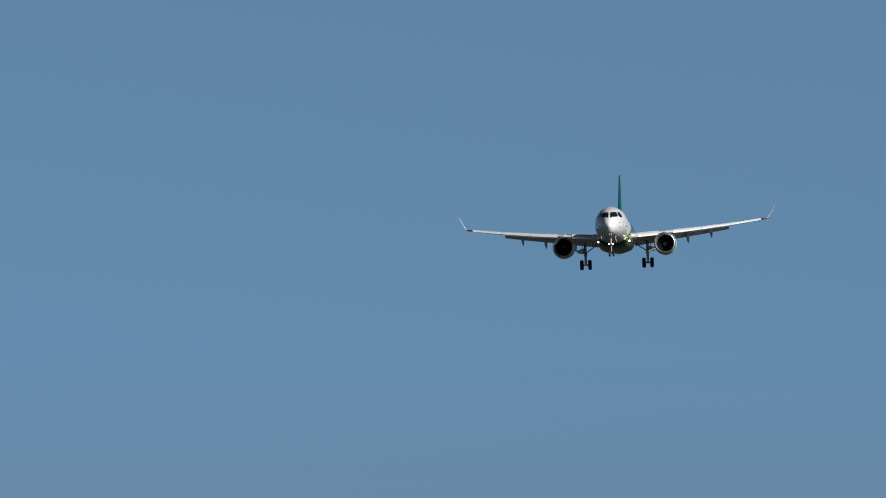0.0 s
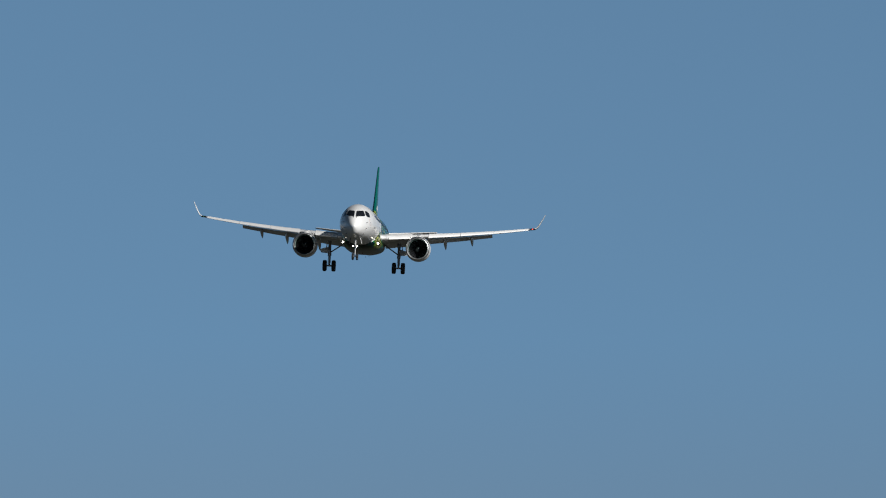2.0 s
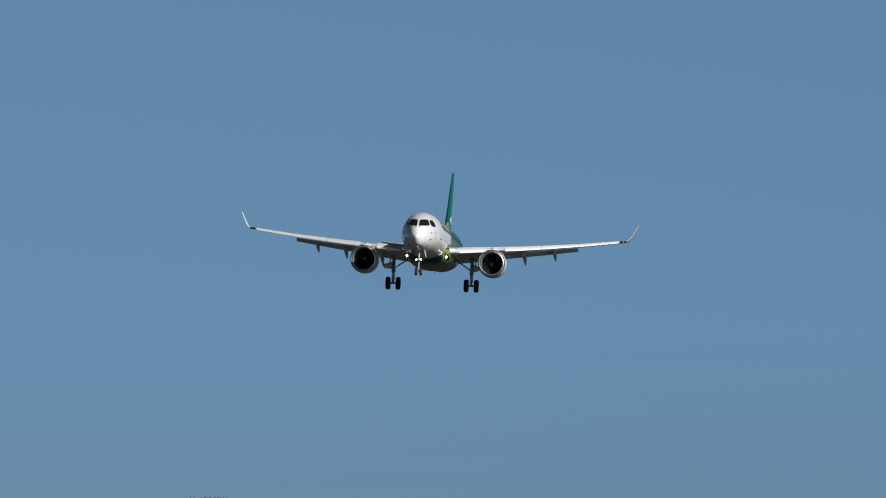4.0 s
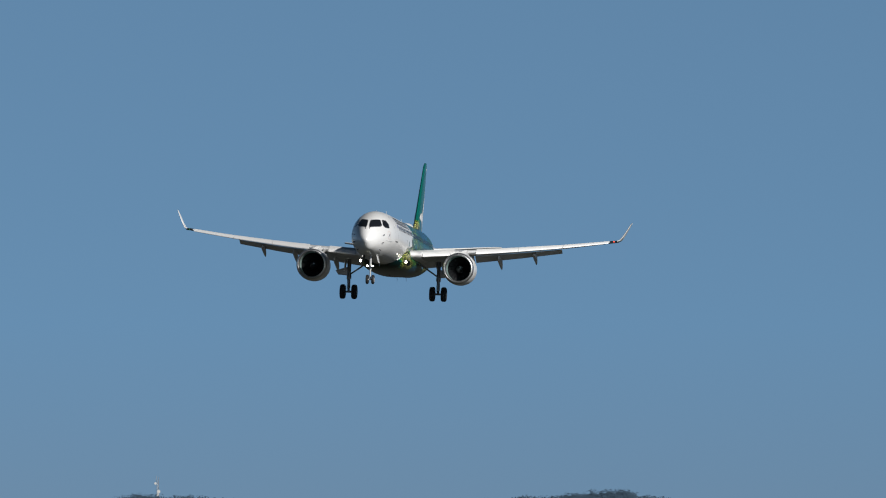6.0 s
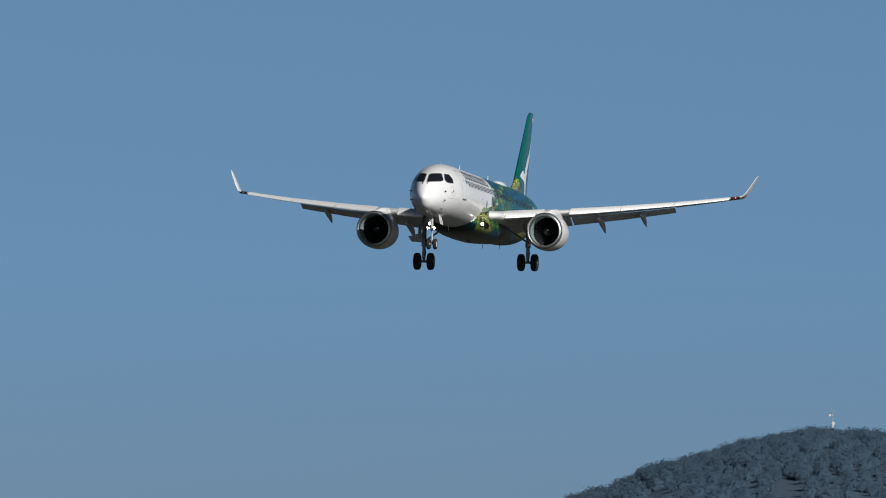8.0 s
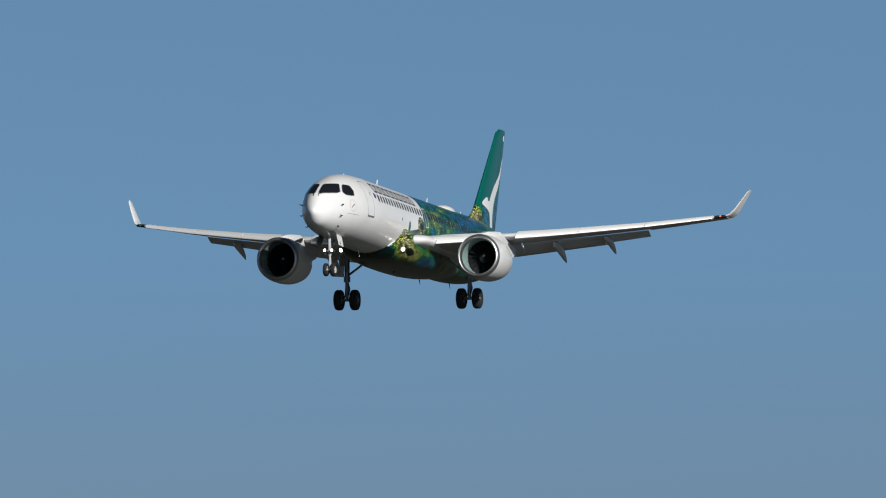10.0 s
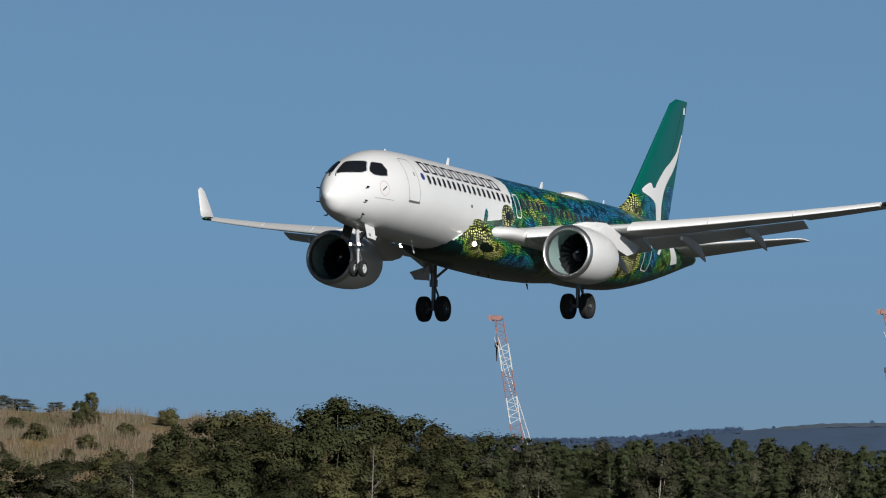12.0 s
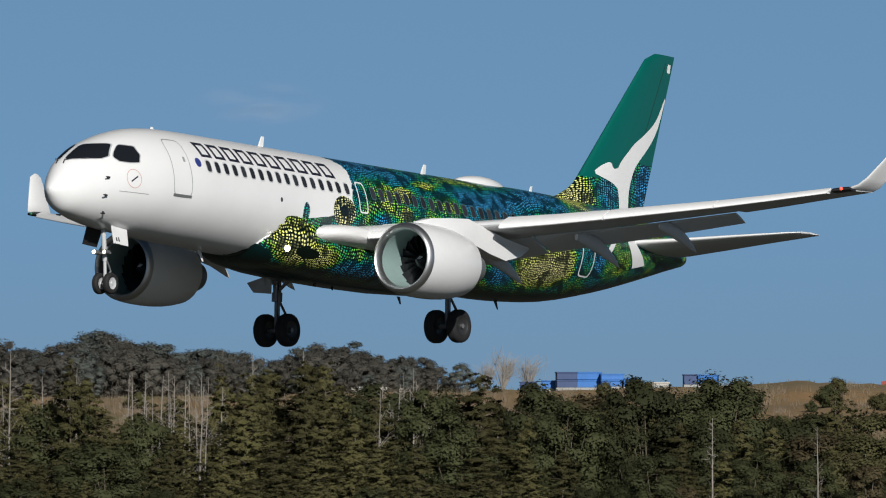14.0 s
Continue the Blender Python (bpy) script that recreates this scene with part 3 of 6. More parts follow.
def build_wing(side):
    bm = bmesh.new()
    rings = []
    for y in (0.6, 1.8, 3.2, 4.6, 6.0, 7.6, 9.2, 10.8, 12.38):
        x, c, z, tw = wing_at(y)
        rings.append(wing_ring(airfoil(14, 0.0, 0.78, 0.135 if y < 4 else 0.115), (x, y, z), c, tw, 0, side))
    skin(bm, rings)
    rings = []
    for y in (12.38, 13.6, 15.0, 16.0, 16.45):
        x, c, z, tw = wing_at(y)
        rings.append(wing_ring(airfoil(14, 0.0, 1.0, 0.11), (x, y, z), c, tw, 0, side))
    skin(bm, rings)
    wing = part("wing", bm, wing_grey, aircraft, "grey swept wing with flaps down")
    # root glove reaching forward along the fuselage
    rings = []
    for y, x, c, z, t in ((1.2, -12.5, 8.0, -0.80, 0.13), (1.95, -12.85, 7.5, -0.74, 0.105), (2.2, -13.15, 7.0, -0.70, 0.095), (2.38, -13.6, 6.3, -0.67, 0.08), (2.48, -14.4, 5.0, -0.65, 0.06)):
        rings.append(wing_ring(airfoil(16, 0.0, 1.0, t), (x, y, z), c, 2.5, 0, side))
    part("root_glove", skin(bmesh.new(), rings), white, wing, "white wing root fairing")
    # slats: drooped nose pieces, with gaps between them
    for y0, y1 in ((2.55, 4.75), (6.35, 9.35), (9.39, 12.55), (12.59, 15.85)):
        rings = []
        for y in (y0, (y0 + y1) / 2, y1):
            x, c, z, tw = wing_at(y)
            c0 = min(c, 4.2)
            rings.append(wing_ring(airfoil(10, 0.0, 0.15, 0.125 * c0 / c + 0.02), (x + 0.055 * c0, y, z - 0.035 * c0), c, tw - 14, 0, side))
        part("slat", skin(bmesh.new(), rings), white, wing, "white leading-edge slat, extended")
    # flaps, hung behind and below on their tracks
    for y0, y1 in ((2.0, 5.9), (6.0, 12.33)):
        rings = []
        for y in (y0, (y0 + y1) / 2, y1):
            x, c, z, tw = wing_at(y)
            fc = min(0.30 * c, 1.25)
            rings.append(wing_ring(airfoil(10, 0.0, 1.0, 0.15), (x - 0.735 * c, y, z - 0.045 * c + 0.02), fc, tw + 22, 0, side))
        part("flap", skin(bmesh.new(), rings), wing_grey, wing, "extended trailing-edge flap")
    for y0, y1 in ((6.2, 7.8), (7.85, 9.4), (9.45, 11.0)):
        bm = bmesh.new()
        pts = []
        for y, f in ((y0, 0.63), (y1, 0.63), (y1, 0.80), (y0, 0.80)):
            x, c, z, tw = wing_at(y)
            up = c * (0.062 if f < 0.7 else 0.035) + 0.02
            pts.append((x - f * c, side * y, z - f * c * math.sin(radians(tw)) + up))
        part("spoiler", plate(bm, pts, 0.025), under_grey, wing)
    # flap track fairings
    for y, length, r in ((4.55, 3.0, 0.20), (7.81, 2.7, 0.19), (10.37, 2.3, 0.17)):
        x, c, z, tw = wing_at(y)
        start = Vector((x - 0.45 * c, side * y, z - 0.11 * c - 0.05))
        droop = radians(17)
        rings = []
        for k in range(13):
            s = k / 12
            w = (math.sin(math.pi * min(1.0, 0.06 + 0.94 * s)) ** 0.6) * (1 - 0.25 * s) + 0.01
            bend = length * s * (math.sin(droop) * s)
            rings.append([start + Vector((-length * s, side * 0 + r * w * math.cos(a * math.pi / 8), -bend + 1.45 * r * w * math.sin(a * math.pi / 8))) for a in range(16)])
        part("flap_track_fairing", skin(bmesh.new(), rings), wing_grey, wing, "canoe-shaped fairing under the flap")
    # winglet and tip light
    rings = []
    for x, y, z, c, lean in ((-22.33, 16.43, 1.235, 1.5, 8), (-22.55, 16.66, 1.36, 1.38, 35), (-22.82, 16.84, 1.62, 1.24, 58), (-23.22, 17.1, 2.12, 0.98, 63), (-23.62, 17.36, 2.64, 0.66, 64), (-23.95, 17.44, 2.78, 0.25, 64)):
        rings.append(wing_ring(airfoil(10, 0.0, 1.0, 0.09), (x, y, z), c, 0, lean, side))
    part("winglet", skin(bmesh.new(), rings), white, wing, "white upturned winglet")
    bm = bmesh.new()
    rings = []
    for y in (15.95, 16.2, 16.5):
        x, c, z, tw = wing_at(y)
        rings.append(wing_ring(airfoil(8, 0.0, 0.26, 0.12), (x + 0.03, y, z), c, tw, 0, side))
    part("tip_light_cover", skin(bm, rings), dark_metal, wing)
    bm = bmesh.new()
    x, c, z, tw = wing_at(16.25)
    bmesh.ops.create_uvsphere(bm, u_segments=12, v_segments=8, radius=0.055, matrix=Matrix.Translation((x + 0.04, side * 16.25, z + 0.02)))
    part("navigation_light", bm, lamp_red if side > 0 else material("green_lamp_glass", (0.03, 0.16, 0.07), 0.15), wing, "red navigation light" if side > 0 else "green navigation light")
    return wing


def build_engine(side):
    cx, cy, cz = -12.35, side * 5.55, -1.66
    centre = (cx, cy, cz)
    # outer cowl, a metal lip, a liner in the inlet
    outer = [(-0.22, 1.165), (-0.5, 1.20), (-0.9, 1.22), (-1.4, 1.225), (-1.9, 1.21), (-2.4, 1.17), (-2.8, 1.11), (-3.1, 1.05), (-3.28, 1.01), (-3.28, 0.985), (-2.9, 0.97), (-2.4, 0.92)]
    nacelle = part("engine_nacelle", turned(bmesh.new(), outer, centre, n=56), white, aircraft, "white engine cowl with a polished inlet lip")
    lip = [(-0.22, 1.168), (-0.12, 1.14), (-0.05, 1.10), (-0.01, 1.06), (0.0, 1.03), (-0.02, 1.0), (-0.08, 0.965), (-0.18, 0.94), (-0.30, 0.93)]
    part("inlet_lip", turned(bmesh.new(), lip, centre, n=56), bare_metal, nacelle, "polished metal inlet ring")
    inner = [(-0.30, 0.93), (-0.6, 0.925), (-1.0, 0.935), (-1.5, 0.94), (-1.9, 0.94)]
    part("inlet_liner", turned(bmesh.new(), inner, centre, n=48), liner, nacelle)
    # fan: blades round a spinner
    bm = bmesh.new()
    rings = []
    for r, tw, ch in ((0.28, 30, 0.30), (0.5, 42, 0.33), (0.72, 54, 0.36), (0.925, 63, 0.37)):
        c, s = math.cos(radians(tw)), math.sin(radians(tw))
        rings.append([Vector((a * ch * c - b * s * 0.02, a * ch * s + b * c * 0.02, r)) for a, b in ((0.5, 0), (0, 0.6), (-0.5, 0), (0, -0.6))])
    blade = part("fan_blade", skin(bm, rings), fan_metal, nacelle, "dark curved fan blade")
    hub = Matrix.Translation((cx - 1.45, cy, cz))
    blade.matrix_basis = hub
    for k in range(1, 20):
        more = blade.copy()
        scene.collection.objects.link(more)
        more.matrix_basis = hub @ Matrix.Rotation(k * 2 * math.pi / 20, 4, "X")
    part("spinner", turned(bmesh.new(), [(-0.95, 0.005), (-1.0, 0.08), (-1.1, 0.16), (-1.25, 0.24), (-1.45, 0.30), (-1.7, 0.31)], centre, n=24), dark_metal, nacelle, "dark spinner cone")
    bm = bmesh.new()
    plate(bm, [Vector((cx - 0.97, cy, cz + 0.05)), Vector((cx - 1.08, cy + 0.02, cz + 0.15)), Vector((cx - 1.10, cy + 0.12, cz + 0.12)), Vector((cx - 1.0, cy + 0.08, cz + 0.04))], 0.02)
    part("spinner_mark", bm, white, nacelle)
    part("fan_case", turned(bmesh.new(), [(-1.75, 0.93), (-1.78, 0.3)], centre, n=40), dark_metal, nacelle)
    part("core_nozzle", turned(bmesh.new(), [(-2.4, 0.78), (-3.2, 0.74), (-3.9, 0.60), (-4.35, 0.48), (-4.35, 0.45), (-3.9, 0.48)], centre, n=36), gear_metal, nacelle)
    part("exhaust_plug", turned(bmesh.new(), [(-3.7, 0.36), (-4.3, 0.28), (-4.8, 0.14), (-5.0, 0.02)], centre, n=24), dark_metal, nacelle)
    # strake and pylon
    bm = bmesh.new()
    a = radians(55)
    d = Vector((0, -side * math.cos(a), math.sin(a)))
    base = Vector(centre)
    plate(bm, [base + Vector((-0.9, 0, 0)) + d * 1.24, base + Vector((-2.1, 0, 0)) + d * 1.24, base + Vector((-2.0, 0, 0)) + d * 1.52, base + Vector((-1.7, 0, 0)) + d * 1.52], 0.03)
    part("nacelle_strake", bm, white, nacelle)
    x, c, z, tw = wing_at(5.55)
    rings = []
    for px, top, low, w in ((cx - 0.75, cz + 1.25, cz + 1.15, 0.05), (cx - 1.5, cz + 1.42, cz + 1.1, 0.17), (cx - 2.6, cz + 1.52, cz + 1.0, 0.22), (cx - 3.6, cz + 1.58, cz + 0.85, 0.24),
                            (x - 0.6, z - 0.12, cz + 0.55, 0.24), (x - 1.6, z - 0.3, cz + 0.40, 0.22), (x - 2.6, z - 0.4, cz + 0.62, 0.15), (x - 3.3, z - 0.45, cz + 0.92, 0.03)):
        rings.append([(px, cy + w * u, top if v > 0 else low) for u, v in ((-1, -1), (1, -1), (1, 1), (-1, 1))])
    part("pylon", skin(bmesh.new(), rings), white, nacelle, "white engine pylon")


def wheel(parent, centre, r, w, side, hub=None):
    """Tyre with a rounded tread and grooves, and a hub set into it."""
    half = w / 2
    prof = [(-half * 0.8, r * 0.55), (-half, r * 0.68), (-half * 0.98, r * 0.84), (-half * 0.78, r * 0.95), (-half * 0.45, r * 0.995), (-half * 0.40, r * 0.975), (-half * 0.34, r),
            (half * 0.34, r), (half * 0.40, r * 0.975), (half * 0.45, r * 0.995), (half * 0.78, r * 0.95), (half * 0.98, r * 0.84), (half, r * 0.68), (half * 0.8, r * 0.55)]
    part("tyre", turned(bmesh.new(), prof, centre, "y", 36), rubber, parent, "black tyre")
    prof = [(-half * 0.8, 0.02), (-half * 0.85, r * 0.16), (-half * 0.6, r * 0.2), (-half * 0.62, r * 0.45), (-half * 0.85, r * 0.56), (half * 0.85, r * 0.56), (half * 0.62, r * 0.45), (half * 0.6, r * 0.2), (half * 0.85, r * 0.16), (half * 0.8, 0.02)]
    part("wheel_hub", turned(bmesh.new(), prof, centre, "y", 24, True), hub or hub_metal, parent, "pale metal hub")


def build_gear():
    for side in (1, -1):
        y = side * 3.41
        bm = bmesh.new()
        tube(bm, (-18.35, y, -0.9), (-18.45, y, -2.35), 0.15, 0.14, 14)
        tube(bm, (-18.45, y, -2.35), (-18.47, y, -3.38), 0.095, 0.095, 14)
        tube(bm, (-18.43, y, -2.1), (-18.43, y, -2.4), 0.18, 0.18, 14)
        tube(bm, (-18.47, y - 0.62, -3.36), (-18.47, y + 0.62, -3.36), 0.08)
        gear = part("main_gear", bm, gear_metal, aircraft, "lowered main landing gear leg")
        bm = bmesh.new()
        tube(bm, (-18.4, y, -2.1), (-18.1, side * 2.0, -1.15), 0.06)
        tube(bm, (-18.4, y, -1.9), (-17.3, side * 3.3, -1.0), 0.055)
        part("brace", bm, gear_metal, gear)
        bm = bmesh.new()
        tube(bm, (-18.55, y, -2.35), (-18.95, y, -2.75), 0.045)
        tube(bm, (-18.95, y, -2.75), (-18.55, y, -3.25), 0.045)
        part("torque_link", bm, gear_metal, gear)
        bm = bmesh.new()
        tube(bm, (-18.3, y + 0.1, -1.3), (-18.3, y + 0.12, -3.1), 0.02)
        tube(bm, (-18.55, y - 0.1, -1.5), (-18.6, y - 0.15, -3.2), 0.018)
        part("brake_hose", bm, dark_metal, gear)
        bm = bmesh.new()
        plate(bm, [(-17.75, y + side * 0.26, -0.95), (-18.95, y + side * 0.26, -0.95), (-18.9, y + side * 0.36, -1.75), (-18.2, y + side * 0.36, -1.9)], 0.04)
        part("gear_door", bm, under_grey, gear, "gear door on the leg")
        bm = bmesh.new()
        plate(bm, [(-18.25, y + side * 0.12, -1.50), (-18.25, y + side * 0.12, -2.15), (-18.2, y + side * 0.80, -2.10), (-18.1, y + side * 1.0, -1.78)], 0.04)
        part("hinged_door", bm, under_grey, gear)
        for off in (-0.44, 0.44):
            wheel(gear, (-18.47, y + off, -3.36), 0.555, 0.40, side)
    bm = bmesh.new()
    tube(bm, (-3.33, 0, -1.2), (-3.5, 0, -2.4), 0.085, 0.08, 12)
    tube(bm, (-3.5, 0, -2.4), (-3.55, 0, -3.14), 0.055, 0.055, 12)
    tube(bm, (-3.55, -0.3, -3.13), (-3.55, 0.3, -3.13), 0.05)
    gear = part("nose_gear", bm, pale_gear, aircraft, "lowered nose landing gear leg")
    bm = bmesh.new()
    tube(bm, (-3.45, 0, -2.1), (-4.3, 0, -1.5), 0.045)
    tube(bm, (-3.62, 0, -2.4), (-3.85, 0, -2.7), 0.03)
    tube(bm, (-3.85, 0, -2.7), (-3.6, 0, -3.0), 0.03)
    part("brace", bm, gear_metal, gear)
    for off in (-0.21, 0.21):
        wheel(gear, (-3.55, off, -3.13), 0.345, 0.21, 1, pale_gear)
    bm = bmesh.new()
    block(bm, (-3.46, -0.28, -2.20), (-3.38, 0.28, -2.12), 0.015)
    part("lamp_bar", bm, gear_metal, gear)
    for off in (-0.20, 0.20):
        lamp = part("lamp_housing", turned(bmesh.new(), [(0.16, 0.07), (0.16, 0.08), (-0.10, 0.075), (-0.16, 0.04)], (-3.30, off, -2.14), "x", 20), gear_metal, gear)
        part("taxi_light", turned(bmesh.new(), [(-0.02, 0.01), (-0.03, 0.065), (-0.06, 0.065)], (-3.30, off, -2.14), "x", 20, True), lamp_dim, lamp, "lit landing light on the nose gear")
    for side in (1, -1):
        bm = bmesh.new()
        plate(bm, [(-3.12, side * 0.46, -1.24), (-3.98, side * 0.46, -1.26), (-3.88, side * 0.62, -1.92), (-3.10, side * 0.62, -1.88)], 0.035)
        # the starboard door is coloured dark to stand for the fuselage's shade on it
        part("nose_gear_door", bm, white if side > 0 else dark_metal, gear, "nose gear door, open")
        if side > 0:
            for dx in (0.0, 0.12):
                bm = bmesh.new()
                plate(bm, [(-3.24 - dx, 0.553, -1.60), (-3.30 - dx, 0.553, -1.60), (-3.30 - dx, 0.62, -1.80), (-3.24 - dx, 0.62, -1.80)], 0.012)
                part("door_marking", bm, dark_ink, gear)


def fin_shape(z):
    """Leading and trailing edge of the fin at height z."""
    le = float(np.interp(z, [1.7, 2.0, 2.25, 2.6, 7.35, 7.6], [-28.4, -29.7, -30.45, -31.15, -35.52, -36.15]))
    te = -35.5 - (z - 1.7) * 0.325
    return le, te


def fin_half(x, z):
    le, te = fin_shape(z)
    s = min(1, max(0, (le - x) / (le - te)))
    t = 0.105
    return (le - te) * 5 * t * (0.2969 * math.sqrt(s) - 0.126 * s - 0.3516 * s * s + 0.2843 * s ** 3 - 0.1015 * s ** 4)


def build_tail():
    rings = []
    for z in (1.6, 1.8, 2.0, 2.2, 2.45, 2.7, 3.2, 4, 5, 6, 6.9, 7.35, 7.52, 7.6):
        le, te = fin_shape(z)
        rings.append([Vector((q.x, q.y, z)) for q in wing_ring(airfoil(18, 0, 1, 0.105, 0.0), (le, 0, z), le - te, lean=90)])
    rings = [[Vector((q.x, (1 if i <= 18 else -1) * fin_half(q.x, r[0].z), q.z)) for i, q in enumerate(r)] for r in rings]
    fin = part("fin", skin(bmesh.new(), rings), fin_paint, aircraft, "deep green tail fin with a dotted foot")
    for side in (1, -1):
        sweep = [[(-33.85, 1.9), (-34.5, 1.9)], [(-33.78, 2.5), (-34.46, 2.7)], [(-33.5, 3.1), (-34.75, 3.35)], [(-33.75, 3.55), (-34.95, 3.6)], [(-34.25, 3.95), (-35.3, 3.9)], [(-34.75, 4.34), (-35.75, 4.25)],
                 [(-35.3, 4.62), (-36.12, 4.6)], [(-35.85, 4.95), (-36.38, 4.95)], [(-36.3, 5.28), (-36.55, 5.25)], [(-36.84, 6.1), (-36.88, 6.05)]]
        lobe = [[(-32.22, 3.19), (-32.26, 3.07)], [(-32.55, 3.38), (-32.6, 3.0)], [(-33.2, 3.62), (-33.0, 2.92)], [(-33.35, 3.3), (-33.35, 2.85)], [(-33.8, 3.45), (-33.85, 2.6)]]
        bm = bmesh.new()
        for shape in (sweep, lobe):
            fine = []
            for (l0, r0), (l1, r1) in zip(shape, shape[1:]):
                for k in range(4):
                    f = k / 4
                    fine.append([(l0[0] + (l1[0] - l0[0]) * f, l0[1] + (l1[1] - l0[1]) * f), (r0[0] + (r1[0] - r0[0]) * f, r0[1] + (r1[1] - r0[1]) * f)])
            fine.append(shape[-1])
            for _ in range(3):
                fine = [fine[0]] + [[tuple((a[s][i] + 2 * b[s][i] + c[s][i]) / 4 for i in (0, 1)) for s in (0, 1)] for a, b, c in zip(fine, fine[1:], fine[2:])] + [fine[-1]]
            grid = []
            for l, r in fine:
                row = []
                for j in range(7):
                    x, z = l[0] + (r[0] - l[0]) * j / 6, l[1] + (r[1] - l[1]) * j / 6
                    row.append(bm.verts.new((x, side * (fin_half(x, z) + (0.008 if shape is sweep else 0.012)), z)))
                grid.append(row)
            for a, b in zip(grid, grid[1:]):
                for j in range(6):
                    bm.faces.new((a[j], a[j + 1], b[j + 1], b[j]))
        part("tail_emblem", bm, emblem_white, fin, "plain white curved emblem")
        # rudder seam and a small plain panel near the tip
        bm = bmesh.new()
        pts = []
        for k in range(13):
            z = 2.1 + 5.2 * k / 12
            le, te = fin_shape(z)
            pts.append((le + (te - le) * 0.70, z))
        for (x0, z0), (x1, z1) in zip(pts, pts[1:]):
            plate(bm, [(x0, side * (fin_half(x0, z0) + 0.004), z0), (x0 - 0.025, side * (fin_half(x0 - 0.025, z0) + 0.004), z0), (x1 - 0.025, side * (fin_half(x1 - 0.025, z1) + 0.004), z1), (x1, side * (fin_half(x1, z1) + 0.004), z1)], 0.004)
        part("rudder_seam", bm, dark_metal, fin)
        bm = bmesh.new()
        plate(bm, [(-36.9, side * (fin_half(-36.9, 7.2) + 0.004), 7.0), (-37.1, side * (fin_half(-37.1, 7.2) + 0.004), 7.0), (-37.15, side * (fin_half(-37.15, 7.3) + 0.004), 7.3), (-36.95, side * (fin_half(-36.95, 7.3) + 0.006), 7.3)], 0.006)
        part("fin_marking", bm, emblem_white, fin)
        # tailplane
        rings = []
        for y, x, c, z in ((0.3, -32.7, 4.5, 0.70), (0.9, -33.1, 4.3, 0.74), (2.5, -34.08, 3.3, 0.90), (4.2, -35.12, 2.3, 1.09), (5.7, -36.05, 1.45, 1.25), (6.0, -36.3, 1.2, 1.28), (6.1, -36.7, 0.7, 1.29)):
            rings.append(wing_ring(airfoil(12, 0, 1, 0.09, -0.01), (x, y, z), c, 1.0, 0, side))
        tailplane = part("tailplane", skin(bmesh.new(), rings), wing_grey, aircraft, "grey swept tailplane")
        rings = []
        for y, x, z in ((0.95, -33.02, 0.75), (2.5, -34.0, 0.90), (4.2, -35.05, 1.09), (5.7, -36.0, 1.25), (6.0, -36.28, 1.28)):
            rings.append(wing_ring(airfoil(8, 0, 0.12, 0.10, -0.01), (x, y, z), 3.9 - 0.5 * y, 1.0, 0, side))
        part("leading_edge", skin(bmesh.new(), rings), white, tailplane, "pale leading edge")


for flank in (1, -1):
    build_wing(flank)
    build_engine(flank)
build_gear()
build_tail()

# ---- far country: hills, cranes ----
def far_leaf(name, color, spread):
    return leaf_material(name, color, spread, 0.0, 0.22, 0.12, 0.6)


# distance haze is painted into these leaf and soil colours as a blue tint
hazy_hill_wood = far_leaf("hazy_hill_forest", (0.064, 0.107, 0.155), 0.05)
hazy_far_wood = far_leaf("hazy_far_forest", (0.062, 0.099, 0.172), 0.03)
hazy_hill_soil = material("hazy_hill_soil", (0.054, 0.092, 0.136), 0.9, spread=0.2, scale=0.01)
hazy_far_soil = material("hazy_far_hill_soil", (0.058, 0.102, 0.186), 0.9, spread=0.16, scale=0.012)
rng = np.random.default_rng(4)


def quads(centres, sizes, flat=1.0, long=1.0, bias=None, out=None, loose=0.5, corners=4):
    """Leaves as small four-cornered faces round given centres, turned at random. Returns vertices and faces."""
    n = len(centres)
    u = rng.normal(size=(n, 3))
    if bias is not None:
        u = u * 0.5 + bias
    u /= np.linalg.norm(u, axis=1)[:, None]
    if out is not None:
        # leaves lie roughly along the clump's surface
        face = out / (np.linalg.norm(out, axis=1)[:, None] + 1e-9) + rng.normal(size=(n, 3)) * loose
        face /= np.linalg.norm(face, axis=1)[:, None]
        u -= (u * face).sum(1)[:, None] * face
        u /= np.linalg.norm(u, axis=1)[:, None]
    w = rng.normal(size=(n, 3)) if out is None else np.cross(face, u)
    w -= (w * u).sum(1)[:, None] * u
    w /= np.linalg.norm(w, axis=1)[:, None]
    s = np.asarray(sizes)[:, None] * np.ones((n, 1))
    a, b = u * s * long, w * s * flat
    if corners == 3:
        v = np.stack([centres - a - b * 0.3, centres + a - b * 0.3, centres + b], 1).reshape(-1, 3)
    else:
        v = np.stack([centres - a, centres - b * 0.7, centres + a, centres + b], 1).reshape(-1, 3)
    return v, np.arange(corners * n).reshape(-1, corners)


def ball(level):
    """Points and faces of a small round body, to be pressed out of shape."""
    bm = bmesh.new()
    bmesh.ops.create_icosphere(bm, subdivisions=level, radius=1.0)
    bm.verts.ensure_lookup_table()
    v = np.array([q.co[:] for q in bm.verts])
    f = np.array([[q.index for q in g.verts] for g in bm.faces])
    bm.free()
    return v, f


BALLS = {1: ball(1), 2: ball(2)}


